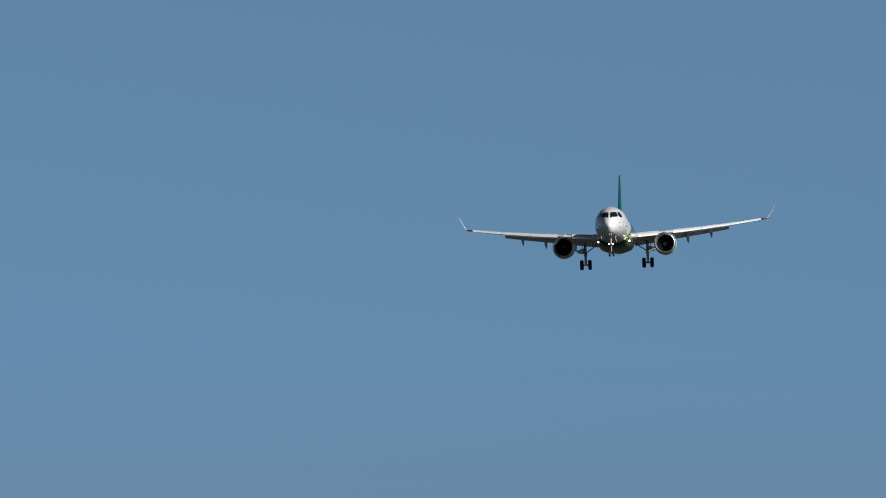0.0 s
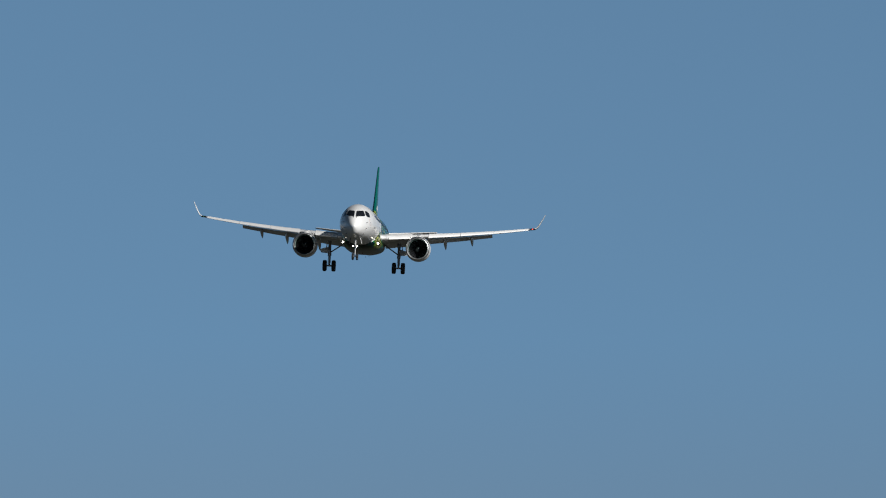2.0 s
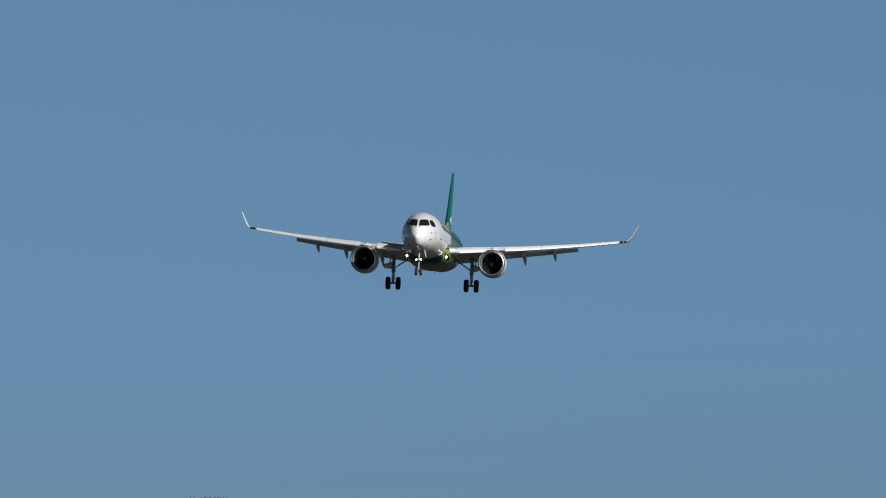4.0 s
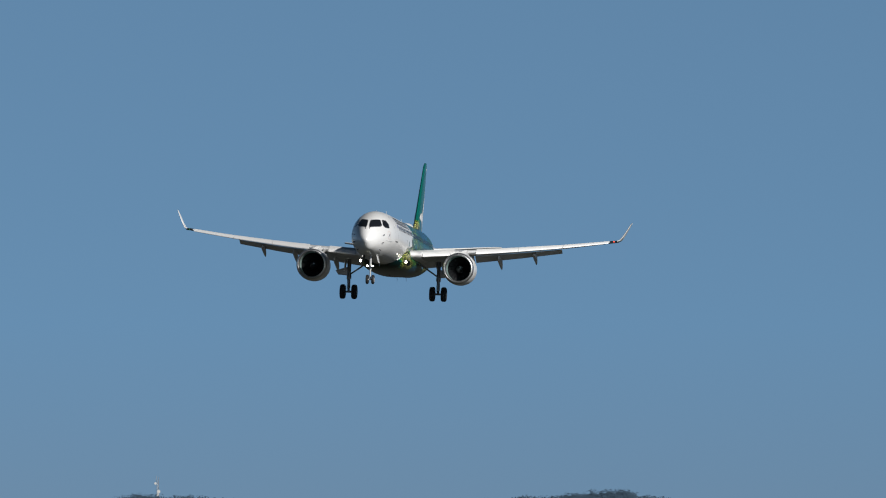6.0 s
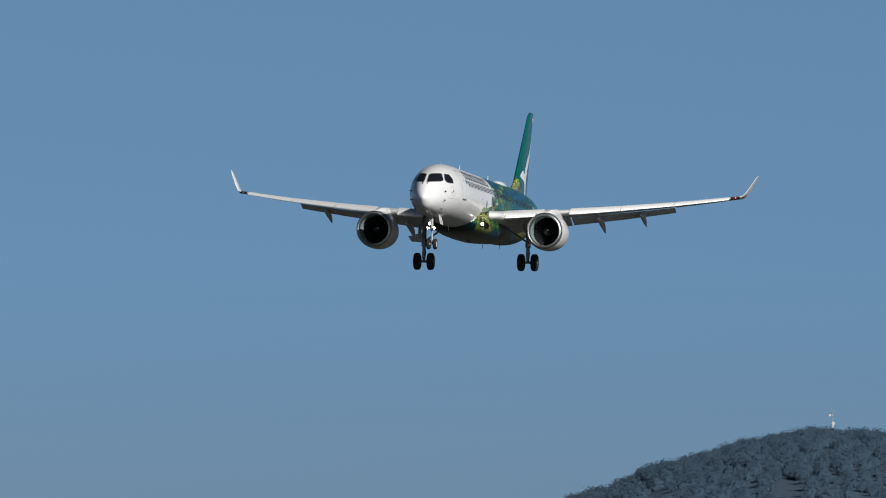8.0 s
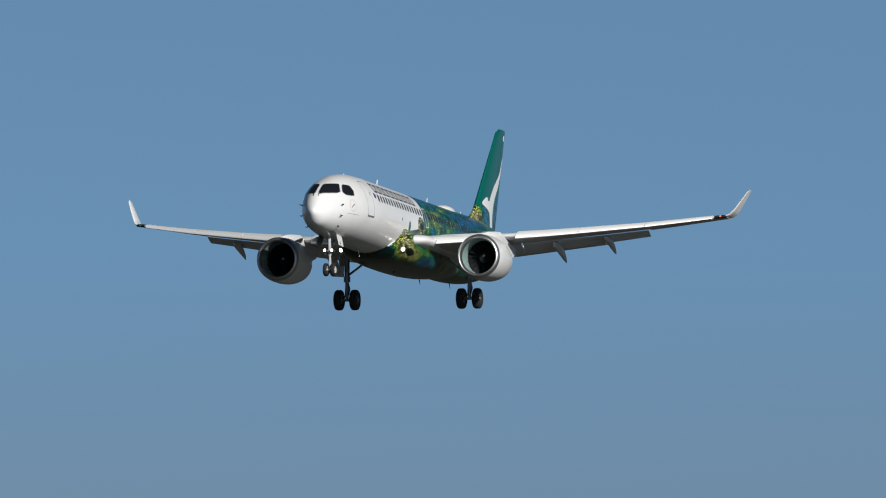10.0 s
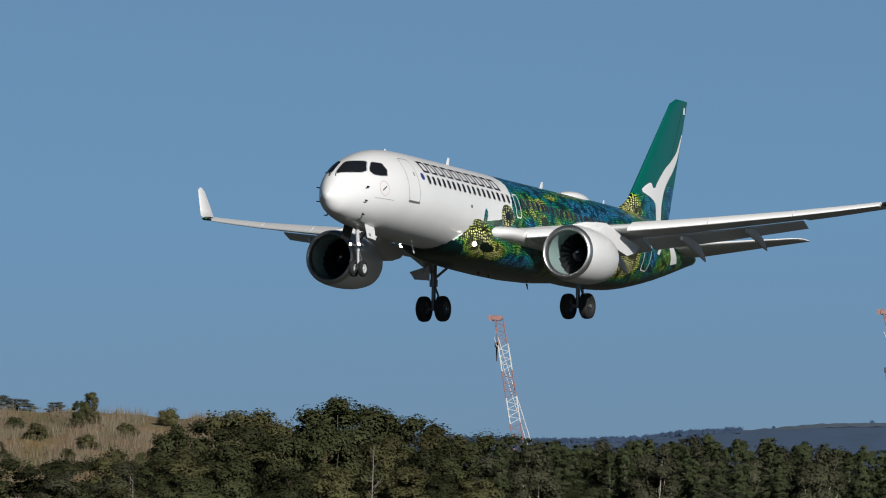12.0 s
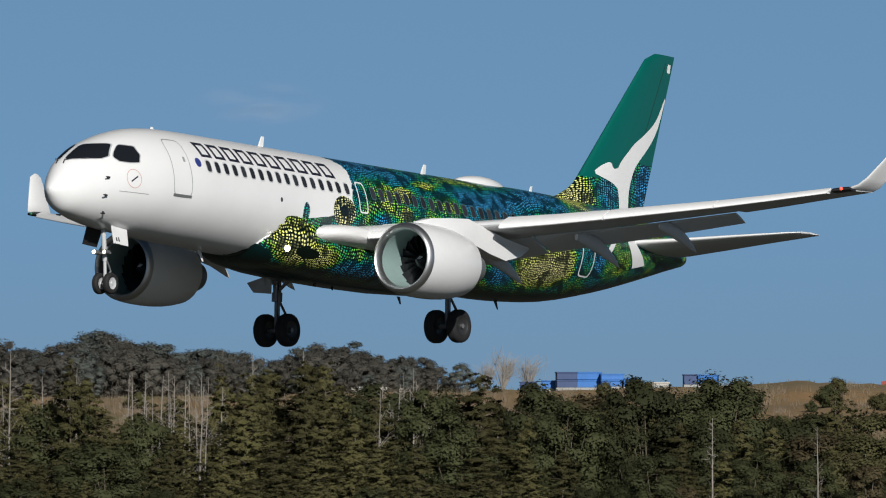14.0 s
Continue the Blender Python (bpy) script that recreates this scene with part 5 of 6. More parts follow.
def conifer(h, r, leaf, label):
    """A pine: tapered trunk and uneven whorls of boughs, each a soft plume of needle tufts."""
    trunk = bmesh.new()
    bend = rng.normal(size=2) * 0.010 * h
    axis = lambda z: np.array([bend[0] * z / h, bend[1] * z / h, z])
    tube(trunk, (0, 0, -0.5), axis(h * 0.97), 0.011 * h + 0.03, 0.012, 7)
    pts, sizes, outs, kc, kr, kn = [], [], [], [], [], []
    z = h * 0.06
    while z < h * 0.985:
        full = 1 - z / h
        reach = r * min(1.0, 1.30 * full ** 0.85) * rng.uniform(0.80, 1.12) + 0.10
        n = int(rng.integers(5, 9))
        turn = rng.uniform(0, 6.28)
        for k in range(n):
            a = turn + k * 6.283 / n + rng.normal() * 0.35
            L = reach * rng.uniform(0.55, 1.15)
            rise = rng.uniform(0.15, 0.6) if full < 0.4 else rng.uniform(-0.15, 0.25)
            foot = axis(z + rng.normal() * 0.02 * h)
            way = np.array([math.cos(a), math.sin(a), 0.0])
            along = lambda q: foot + way * L * q + np.array([0, 0, L * (rise * q - 0.25 * q * q)])
            tube(trunk, along(0.0), along(0.8), 0.022, 0.008, 3)
            for j in range(max(2, int(L * 5.0))):
                q = 1.0 if j == 0 else rng.uniform(0.2, 1.0)
                c = along(q) + rng.normal(size=3) * np.array([0.10, 0.10, 0.07]) * (0.4 + L)
                size = rng.uniform(0.13, 0.26) * (0.6 + 0.4 * min(1, L))
                m = 16
                d = rng.normal(size=(m, 3)) + way * 0.4
                d /= np.linalg.norm(d, axis=1)[:, None]
                pts.append(c + d * size * rng.uniform(0.6, 1.35, m)[:, None] * np.array([1, 1, 0.6]))
                outs.append(d * 0.5 + way * 0.9 + np.array([0, 0, 0.45]))
                sizes.append(0.072 * rng.uniform(0.7, 1.4, m))
                kc.append(c)
                kr.append((size * 0.62, size * 0.62, size * 0.36))
                kn.append(way * 0.75 + np.array([0, 0, 0.25]))
        z += h * rng.uniform(0.03, 0.05)
    v, f = quads(np.concatenate(pts), np.concatenate(sizes), 0.36, 1.7, out=np.concatenate(outs), loose=0.4)
    return tree_thing("pine_tree", trunk, leaf_object("crown", v, f, leaf, np.concatenate(outs), 0.12, cores(kc, kr, 0.18, kn, 1)), bark, label)


def broadleaf(name, h, r, leaf, trunk_mat, label, clumps=14, low=0.35, leaf_size=0.13, per=400, category="tree"):
    """A spreading tree or shrub: forked limbs, each ending in an uneven clump with a fringe of leaves."""
    trunk = bmesh.new()
    fork = Vector((rng.normal() * 0.1 * r, rng.normal() * 0.1 * r, h * low * 0.7))
    tube(trunk, (0, 0, -0.4), fork, 0.018 * h + 0.04, 0.014 * h + 0.02, 7)
    pts, sizes, outs, kc, kr, kn = [], [], [], [], [], []
    clumps = int(clumps * 1.4)
    lobes = rng.normal(size=2)
    for k in range(clumps):
        a = k * 2.4 + rng.normal() * 0.3
        u = (k + 0.5) / clumps
        d = np.array([math.cos(a), math.sin(a), 0.0])
        # the crown bulges unevenly
        swell = 0.82 + 0.30 * math.sin(a * 2 + lobes[0] * 3) * math.sin(u * 5 + lobes[1] * 3)
        reach = r * 0.90 * swell * math.sqrt(max(0.12, 1 - ((u - 0.38) / 0.66) ** 2)) * rng.uniform(0.55, 1.0)
        c = d * reach + np.array([0, 0, h * (low + (0.94 - low) * u * rng.uniform(0.86, 1.10))])
        cr = r * rng.uniform(0.20, 0.40) * (1.3 if category == "shrub" else 1.1)
        elbow = fork.lerp(Vector(c), 0.6) + Vector((0, 0, -0.06 * h))
        if k % 2 == 0:
            tube(trunk, fork, elbow, 0.010 * h + 0.015, 0.03, 5)
            tube(trunk, elbow, Vector(c), 0.028, 0.01, 4)
        way = (c - np.array([0, 0, h * 0.42])) / r * 0.55
        # a thick coat of small leaves over a dense heart
        kc.append([c])
        kr.append([(cr * 0.54, cr * 0.54, cr * 0.42)])
        kn.append([way])
        e = rng.normal(size=(per, 3)) + np.array([0, 0, 0.15])
        e /= np.linalg.norm(e, axis=1)[:, None]
        lump = 1 + 0.15 * np.sin(e[:, :1] * 5 + k) * np.cos(e[:, 2:] * 4 + k)
        pts.append(c + e * cr * rng.uniform(0.35, 1.0, (per, 1)) * lump * np.array([1, 1, 0.8]))
        outs.append(e * 0.7 + way)
        sizes.append(leaf_size * rng.uniform(0.7, 1.4, per))
    pts = np.concatenate(pts)
    up = h / np.percentile(pts[:, 2], 99.7)
    pts[:, 2] *= up
    kc = np.concatenate(kc) * np.array([1, 1, up])
    v, f = quads(pts, np.concatenate(sizes), 1.2, 1.2, out=np.concatenate(outs), loose=0.3, corners=3)
    v[:, 2] = np.maximum(v[:, 2], -0.1)
    return tree_thing(name, trunk, leaf_object("crown", v, f, leaf, np.concatenate(outs), 0.1, cores(kc, np.concatenate(kr), 0.16, np.concatenate(kn), 1)), trunk_mat, label, category)


def bare_tree(h, r, label, twigs=26):
    trunk = bmesh.new()
    lean = 0.02 + 0.03 * rng.uniform(-1, 1)
    knee = Vector((lean * h * 0.5 + 0.05 * rng.normal(), 0.05 * rng.normal(), h * 0.5))
    tube(trunk, (0, 0, -0.4), knee, 0.075, 0.05, 6)
    tube(trunk, knee, (lean * h, 0, h), 0.05, 0.014, 6)
    for k in range(twigs):
        z = h * rng.uniform(0.2, 0.97)
        a, L = rng.uniform(0, 6.28), r * rng.uniform(0.3, 1.0) * (1.15 - z / h)
        p = Vector((lean * z, 0, z))
        q = p + Vector((math.cos(a) * L, math.sin(a) * L, L * rng.uniform(0.1, 0.9)))
        tube(trunk, p, q, 0.013, 0.007, 4)
        for _ in range(3):
            s = q.lerp(p, rng.uniform(0, 0.6))
            tube(trunk, s, s + Vector((rng.normal(), rng.normal(), abs(rng.normal()))) * 0.3 * L, 0.008, 0.005, 3)
    thing = tagged(new("dead_tree"), label, "tree")
    part("trunk", trunk, grey_wood, thing)
    return thing


def bare_bush(h, r, label):
    """A bare bush: many fine twigs fanning from the foot."""
    bm = bmesh.new()
    for k in range(34):
        a, o = rng.uniform(0, 6.28), rng.uniform(0.05, 1.0)
        p, q = Vector((0, 0, -0.1)), Vector((math.cos(a) * r * o * 0.6, math.sin(a) * r * o * 0.6, h * rng.uniform(0.4, 0.75)))
        tube(bm, p, q, 0.030, 0.014, 4)
        for _ in range(6):
            s = p.lerp(q, rng.uniform(0.45, 1.0))
            e = s + Vector((math.cos(a) * r * 0.35 * o + rng.normal() * 0.2 * r, math.sin(a) * r * 0.35 * o + rng.normal() * 0.2 * r, h * rng.uniform(0.05, 0.33)))
            tube(bm, s, e, 0.012, 0.006, 3)
    thing = tagged(new("bare_bush"), label, "bush")
    part("branchwork", bm, grey_wood, thing)
    return thing


def prototypes():
    kinds = {
        "pine": [conifer(8.6 + 0.5 * k, 2.3 + 0.3 * k, pine_leaf, "olive-green pine with drooping whorled boughs") for k in range(4)],
        "young_pine": [conifer(6.0, 0.95 + 0.2 * k, young_leaf, "dark green young pine with upswept boughs") for k in range(2)],
        "cypress": [broadleaf("dense_tree", 6.5, 2.0 + 0.2 * k, cypress_leaf, bark, "dense dark green evergreen tree with a rounded crown", 24, 0.04, 0.060, 460) for k in range(4)],
        "olive": [broadleaf("olive_tree", 5.5, 2.1, olive_leaf, bark, "olive-green bushy tree in the belt before the bank", 21, 0.05, 0.058, 420) for k in range(3)],
        "gum": [broadleaf("gum_tree", 6.0, 2.2, gum_leaf, pale_bark, "grey-green gum tree with pale forked limbs", 20, 0.08, 0.058, 400) for k in range(3)],
        "rust": [broadleaf("rusty_shrub", 5.0, 1.7, rust_leaf, grey_wood, "rust-tinged drying shrub among green trees", 16, 0.12, 0.056, 350) for k in range(2)],
        "wood": [broadleaf("wood_tree", 6.0, 2.4, hazy_wood_leaf, bark, "full grey-green tree in the wood on the bank, paled for haze", 19, 0.04, 0.075, 330) for k in range(3)],
        "crest_gum": [broadleaf("gum_tree", 6.0, 2.3, hazy_crest_leaf, bark, "grey-green spreading gum tree on the crest of the bank, paled for haze", 19, 0.06, 0.070, 350) for k in range(3)],
        "bush": [bare_bush(3.0, 1.5, "leafless grey-brown bush of fine twigs") for k in range(2)],
        "shrub": [broadleaf("shrub", 1.6, 1.15, olive_leaf if k else cypress_leaf, bark, "low rounded shrub on the grassy bank", 9, 0.06, 0.042, 400, "shrub") for k in range(3)],
        "dead": [bare_tree(6.5 + k, 1.3 + 0.4 * k, "bare grey dead tree with thin twigs") for k in range(3)],
    }
    return kinds


TREES = prototypes()
used = set()


def plant(kind, az, r, z, height, spread=1.0):
    """Sets a tree of a kind at a bearing and distance, scaled to a height."""
    i = int(rng.integers(len(TREES[kind])))
    proto = TREES[kind][i]
    base = {"pine": 8.6 + 0.5 * i, "young_pine": 6.0, "cypress": 6.5, "olive": 5.5, "gum": 6.0, "rust": 5.0, "wood": 6.0, "crest_gum": 6.0, "bush": 3.0, "shrub": 1.6, "dead": 6.5 + i}[kind]
    s = height / base
    if kind == "crest_gum":
        spread *= 1.35
    m = Matrix.Translation(place(az, r, z)) @ Matrix.Rotation(rng.uniform(0, 6.28), 4, "Z") @ Matrix.Diagonal((s * spread, s * spread, s, 1))
    if proto in used:
        return copy_thing(proto, m @ Matrix.Diagonal((*proto.scale, 1)).inverted())
    used.add(proto)
    proto.matrix_basis = m
    return proto


# Tops of the belt of trees before the bank: bearing, elevation
BELT = [(22.6, 0.06), (23.3, 0.085), (24.3, 0.11), (25.7, 0.13), (26.0, 0.20), (26.5, 0.24), (26.9, 0.27), (27.1, 0.28), (27.36, 0.285), (27.8, 0.255), (28.0, 0.265), (28.14, 0.31), (28.4, 0.37), (28.76, 0.43), (29.06, 0.43), (29.3, 0.42), (29.58, 0.36), (29.75, 0.24), (30.2, 0.20),
        (30.6, 0.16), (31.0, 0.16), (31.4, 0.20), (31.7, 0.13), (32.0, 0.15), (32.9, 0.14), (33.3, 0.11), (33.6, 0.19), (33.9, 0.31), (34.3, 0.36), (34.5, 0.27), (34.7, 0.24), (34.9, 0.32), (35.3, 0.32), (35.8, 0.32), (36.05, 0.42), (36.3, 0.40), (36.75, 0.36), (36.95, 0.36),
        (37.2, 0.42), (37.8, 0.40), (38.2, 0.47), (38.5, 0.45), (38.65, 0.38), (38.95, 0.36), (39.1, 0.46), (39.5, 0.46), (41.0, 0.46)]


def belt_kind(az):
    if az < 26.0:
        return rng.choice(["gum", "gum", "olive"])
    if az < 27.9:
        return rng.choice(["young_pine", "young_pine", "cypress", "gum"])
    if az < 29.8:
        return rng.choice(["cypress", "cypress", "olive"])
    if az < 33.4:
        return rng.choice(["gum", "cypress", "olive"])
    if az < 35.2:
        return rng.choice(["cypress", "cypress", "olive", "rust"])
    if az < 36.9:
        return rng.choice(["pine", "olive", "cypress", "rust", "cypress"])
    return rng.choice(["pine", "pine", "pine", "cypress"])


def plant_belt():
    top = lambda az: float(np.interp(az, [q[0] for q in BELT], [q[1] for q in BELT]))
    rows = ((775, 1.0, 0.20), (738, 0.84, 0.22), (700, 0.60, 0.24), (662, 0.34, 0.26))
    for r0, share, step in rows:
        az = 22.6
        while az < 39.8:
            a = az + rng.normal() * 0.05
            r = r0 + rng.uniform(-14, 14)
            t = top(a)
            el = -0.24 + (t + 0.24) * share * rng.uniform(0.93, 1.08)
            h = r * math.tan(radians(el)) + EYE.z
            kind = str(belt_kind(a))
            if h > 1.2 and el > (-0.06 if a > 29 else 0.0):
                wide = 1.1 if h > 6 else 1.35
                plant(kind, a, r, 0, h, wide * rng.uniform(0.9, 1.25) * (1.15 if kind == "pine" else 1.0))
            az += step * (1.5 if a < 26 or 29.8 < a < 33.4 else 0.95 if kind == "pine" else 1.0) * rng.uniform(0.75, 1.25)


plant_belt()
# a close row of young pines
az_young = 25.80
while az_young < 28.15:
    el_young = float(np.interp(az_young, [25.8, 25.9, 26.2, 26.5, 26.75, 26.93, 27.3, 28.15], [0.15, 0.19, 0.225, 0.24, 0.25, 0.265, 0.27, 0.25])) * rng.uniform(0.86, 1.08)
    r_young = rng.uniform(690, 770)
    plant("young_pine" if rng.uniform() < 0.85 else "gum", az_young, r_young, 0, r_young * math.tan(radians(el_young)) + EYE.z, rng.uniform(0.8, 1.1))
    az_young += rng.uniform(0.025, 0.05)
# the tallest pines and dense trees of the belt: bearing, top elevation, kind
for az_tree, el_tree, kind_tree, wide in ((39.157, 0.527, "pine", 0.9), (38.88, 0.30, "pine", 1.1), (38.67, 0.23, "pine", 1.1), (38.43, 0.51, "pine", 0.9), (38.31, 0.53, "pine", 1.0), (38.22, 0.53, "pine", 1.15), (38.03, 0.57, "pine", 1.1),
                                           (37.95, 0.56, "pine", 1.0), (37.70, 0.41, "pine", 1.2), (37.47, 0.43, "cypress", 1.0), (37.22, 0.53, "pine", 1.35), (36.92, 0.46, "cypress", 1.1), (36.79, 0.37, "cypress", 1.1), (36.58, 0.37, "olive", 1.2), (36.45, 0.485, "cypress", 1.0),
                                           (36.24, 0.42, "cypress", 1.1), (36.02, 0.495, "cypress", 1.1), (35.52, 0.43, "pine", 1.0), (35.97, 0.30, "pine", 1.3)):
    r_tree = 744 + 18 * math.sin(az_tree * 37)
    plant(kind_tree, az_tree, r_tree, 0, r_tree * math.tan(radians(el_tree)) + EYE.z, wide)

# ---- on the bank: trees, shrubs, stored crates and containers ----
def plant_bank():
    # gums on the crest: bearing, top elevation
    for az, el, r, kind, wide in ((34.02, 0.615, 1008, "crest_gum", 0.8), (33.94, 0.685, 1010, "crest_gum", 0.75), (33.875, 0.765, 1006, "crest_gum", 0.75), (33.78, 0.715, 1012, "crest_gum", 0.8), (33.68, 0.725, 1008, "crest_gum", 0.85), (33.59, 0.685, 1012, "crest_gum", 0.85),
                                  (33.50, 0.625, 1010, "crest_gum", 0.9), (33.43, 0.63, 1014, "crest_gum", 0.9), (33.34, 0.575, 1012, "crest_gum", 1.1), (33.62, 0.60, 1006, "crest_gum", 1.2), (33.82, 0.60, 1005, "crest_gum", 1.1),
                                  (33.25, 0.555, 1060, "crest_gum", 1.2), (33.15, 0.565, 1060, "crest_gum", 1.3), (33.04, 0.56, 1064, "crest_gum", 1.2), (32.93, 0.545, 1058, "crest_gum", 1.3), (32.80, 0.60, 1040, "crest_gum", 1.0), (32.70, 0.58, 1042, "crest_gum", 1.0), (32.62, 0.57, 1042, "crest_gum", 0.9),
                                  (34.60, 0.62, 1004, "bush", 1.0), (34.68, 0.57, 1006, "bush", 1.0), (34.52, 0.57, 1008, "bush", 1.0), (34.72, 0.54, 1002, "cypress", 1.1), (34.85, 0.50, 990, "cypress", 1.1),
                                  (30.58, 0.50, 1030, "crest_gum", 1.9), (30.48, 0.495, 1034, "crest_gum", 1.9), (30.38, 0.47, 1034, "crest_gum", 2.2), (31.05, 0.475, 1030, "crest_gum", 2.2), (30.42, 0.52, 1020, "dead", 0.8), (30.05, 0.50, 985, "olive", 1.1), (30.11, 0.46, 980, "cypress", 1.1),
                                  (29.68, 0.425, 990, "shrub", 1.2), (30.22, 0.455, 1020, "crest_gum", 2.0), (31.42, 0.50, 1040, "crest_gum", 1.6), (31.52, 0.48, 1040, "crest_gum", 1.9),
                                  (36.98, 0.63, 1010, "bush", 0.8), (37.10, 0.655, 1012, "bush", 0.9), (37.18, 0.60, 1011, "bush", 0.8), (36.9, 0.60, 1013, "dead", 0.8), (37.3, 0.56, 1014, "crest_gum", 1.0)):
        plant(kind, az, r, bank_height(az, r), max(0.8, r * math.tan(radians(el)) + EYE.z - bank_height(az, r)), wide)
    # the continuous wood on the crest behind the pines: bearing, top elevation
    wood_top = [(37.28, 0.47), (37.38, 0.52), (37.5, 0.60), (37.62, 0.60), (37.75, 0.62), (37.9, 0.68), (38.1, 0.66), (38.22, 0.58), (38.34, 0.63), (38.45, 0.64), (38.56, 0.61), (38.66, 0.65), (38.78, 0.70), (39.05, 0.71), (39.18, 0.68), (39.28, 0.65), (39.40, 0.67), (39.5, 0.72), (40.7, 0.66)]
    for row, (r0, share) in enumerate(((1002, 0.48), (1009, 0.82), (1019, 0.95), (1031, 1.0))):
        az = 37.3 + 0.03 * row
        while az < 39.75:
            r = r0 + rng.uniform(-3, 3)
            base = bank_height(az, r)
            el = float(np.interp(az, [q[0] for q in wood_top], [q[1] for q in wood_top]))
            h = (r * math.tan(radians(el)) + EYE.z - base) * share * rng.uniform(0.84, 1.02)
            # a clearing of bare soil shows in front of the wood
            if not (row < 1 and 38.6 < az < 39.05):
                plant("wood" if rng.uniform() < 0.8 else "crest_gum", az, r, base, h, rng.uniform(1.0, 1.5))
            az += 0.105 * rng.uniform(0.7, 1.3)
    for az, r, el in ((39.45, 760, 0.62), (39.3, 750, 0.50), (39.15, 755, 0.54), (38.75, 752, 0.50), (38.68, 748, 0.52), (38.62, 756, 0.47), (38.55, 750, 0.45), (37.62, 748, 0.46), (37.55, 752, 0.44), (37.50, 746, 0.42), (38.3, 752, 0.60),
                      (38.05, 750, 0.62), (36.1, 690, 0.30), (35.6, 690, 0.26), (28.72, 700, 0.25), (30.95, 690, 0.14), (29.85, 690, 0.10)):
        plant("dead", az, r, 0, r * math.tan(radians(el)) + EYE.z, 0.9)
    for _ in range(40):
        lo, hi = ((39.1, 39.7), (38.45, 38.95), (37.4, 37.75), (38.0, 40.0))[int(rng.integers(4))]
        az, r = rng.uniform(lo, hi), rng.uniform(735, 775)
        plant("dead", az, r, 0, r * math.tan(radians(rng.uniform(0.34, 0.56))) + EYE.z, 0.7)
    # shrubs scattered over the slope
    for az, r, h, w in ((31.95, 985, 2.6, 1.9), (31.83, 980, 2.2, 1.9), (33.48, 975, 2.0, 1.0), (32.88, 992, 1.9, 1.1), (32.78, 990, 1.6, 1.1), (33.45, 950, 1.3, 1.1), (32.4, 945, 1.5, 1.2), (33.2, 955, 1.7, 1.2), (33.12, 940, 1.3, 1.2), (32.36, 915, 1.5, 1.1),
                        (32.02, 900, 1.4, 1.2), (31.9, 880, 1.8, 1.5), (33.22, 905, 1.8, 0.9), (32.5, 900, 1.6, 1.1), (31.4, 930, 1.2, 1.0), (35.5, 985, 1.5, 1.0), (35.02, 975, 1.9, 1.1), (35.3, 960, 1.4, 1.1), (30.3, 945, 1.4, 1.2), (30.8, 930, 1.2, 1.0),
                        (31.0, 950, 1.0, 1.1), (36.62, 990, 1.3, 1.0), (35.55, 965, 1.8, 1.0), (36.45, 985, 1.8, 1.3), (38.85, 985, 1.4, 1.2)):
        plant("shrub", az, r, bank_height(az, r), h, w)
    for _ in range(130):
        az, r = rng.uniform(29.8, 36.5), rng.uniform(810, 985)
        plant("shrub", az, r, bank_height(az, r), rng.uniform(0.4, 1.3), rng.uniform(0.9, 1.6))


plant_bank()

CRATE_PAINT = {
    "black": material("black_plastic", (0.022, 0.026, 0.034), 0.6, spread=0.2, scale=1), "lime": material("lime_plastic", (0.26, 0.31, 0.06), 0.6, spread=0.1, scale=1),
    "white": material("white_painted_box", (0.50, 0.47, 0.42), 0.7, spread=0.1, scale=1), "orange": material("orange_box", (0.33, 0.19, 0.055), 0.7, spread=0.12, scale=1),
    "red": material("red_box", (0.26, 0.045, 0.03), 0.6, spread=0.12, scale=1), "blue": material("blue_container", (0.03, 0.16, 0.48), 0.6, spread=0.15, scale=1),
    "navy": material("navy_container", (0.03, 0.06, 0.16), 0.6, spread=0.15, scale=1), "grey": material("grey_box", (0.33, 0.34, 0.33), 0.7, spread=0.1, scale=1)}


def crate(az, r, w, h, paint, tiers=1, up=0.0):
    """A stored box or stack: ribbed walls, a projecting rim on each tier and a pallet foot."""
    word = {"black": "stacked black plastic crates", "lime": "lime green plastic crate", "white": "white painted storage box", "orange": "orange storage box", "red": "red storage box", "blue": "blue steel container", "navy": "dark blue steel container", "grey": "grey storage box"}[paint]
    thing = tagged(new("storage_crate"), word + " standing on the bank", "crate", "boxes on the bank")
    thing.matrix_world = Matrix.Translation(place(az, r, bank_height(az, r) + up)) @ Matrix.Rotation(radians(az + rng.uniform(-7, 7)), 4, "Z")
    d = min(w, 2.4)
    foot = block(bmesh.new(), (-w / 2 + 0.05, -d / 2 + 0.05, -0.25 - up), (w / 2 - 0.05, d / 2 - 0.05, 0.12))
    part("pallet_foot", foot, CRATE_PAINT["grey"], thing)
    for k in range(tiers):
        z0, z1 = 0.12 + (h - 0.12) * k / tiers, 0.12 + (h - 0.12) * (k + 1) / tiers
        jog = rng.uniform(-0.05, 0.05) if tiers > 1 else 0
        bm = block(bmesh.new(), (-w / 2 + 0.05 + jog, -d / 2 + 0.05, z0), (w / 2 - 0.05 + jog, d / 2 - 0.05, z1 - 0.03), 0.03)
        part("box_wall", bm, CRATE_PAINT[paint], thing)
        bm = block(bmesh.new(), (-w / 2 + jog, -d / 2 - 0.02, z1 - 0.12), (w / 2 + jog, d / 2 + 0.02, z1 - 0.02), 0.02)
        part("rim", bm, CRATE_PAINT[paint], thing)


def spot(x):
    return 32.54 - (x - 784) / 371.0


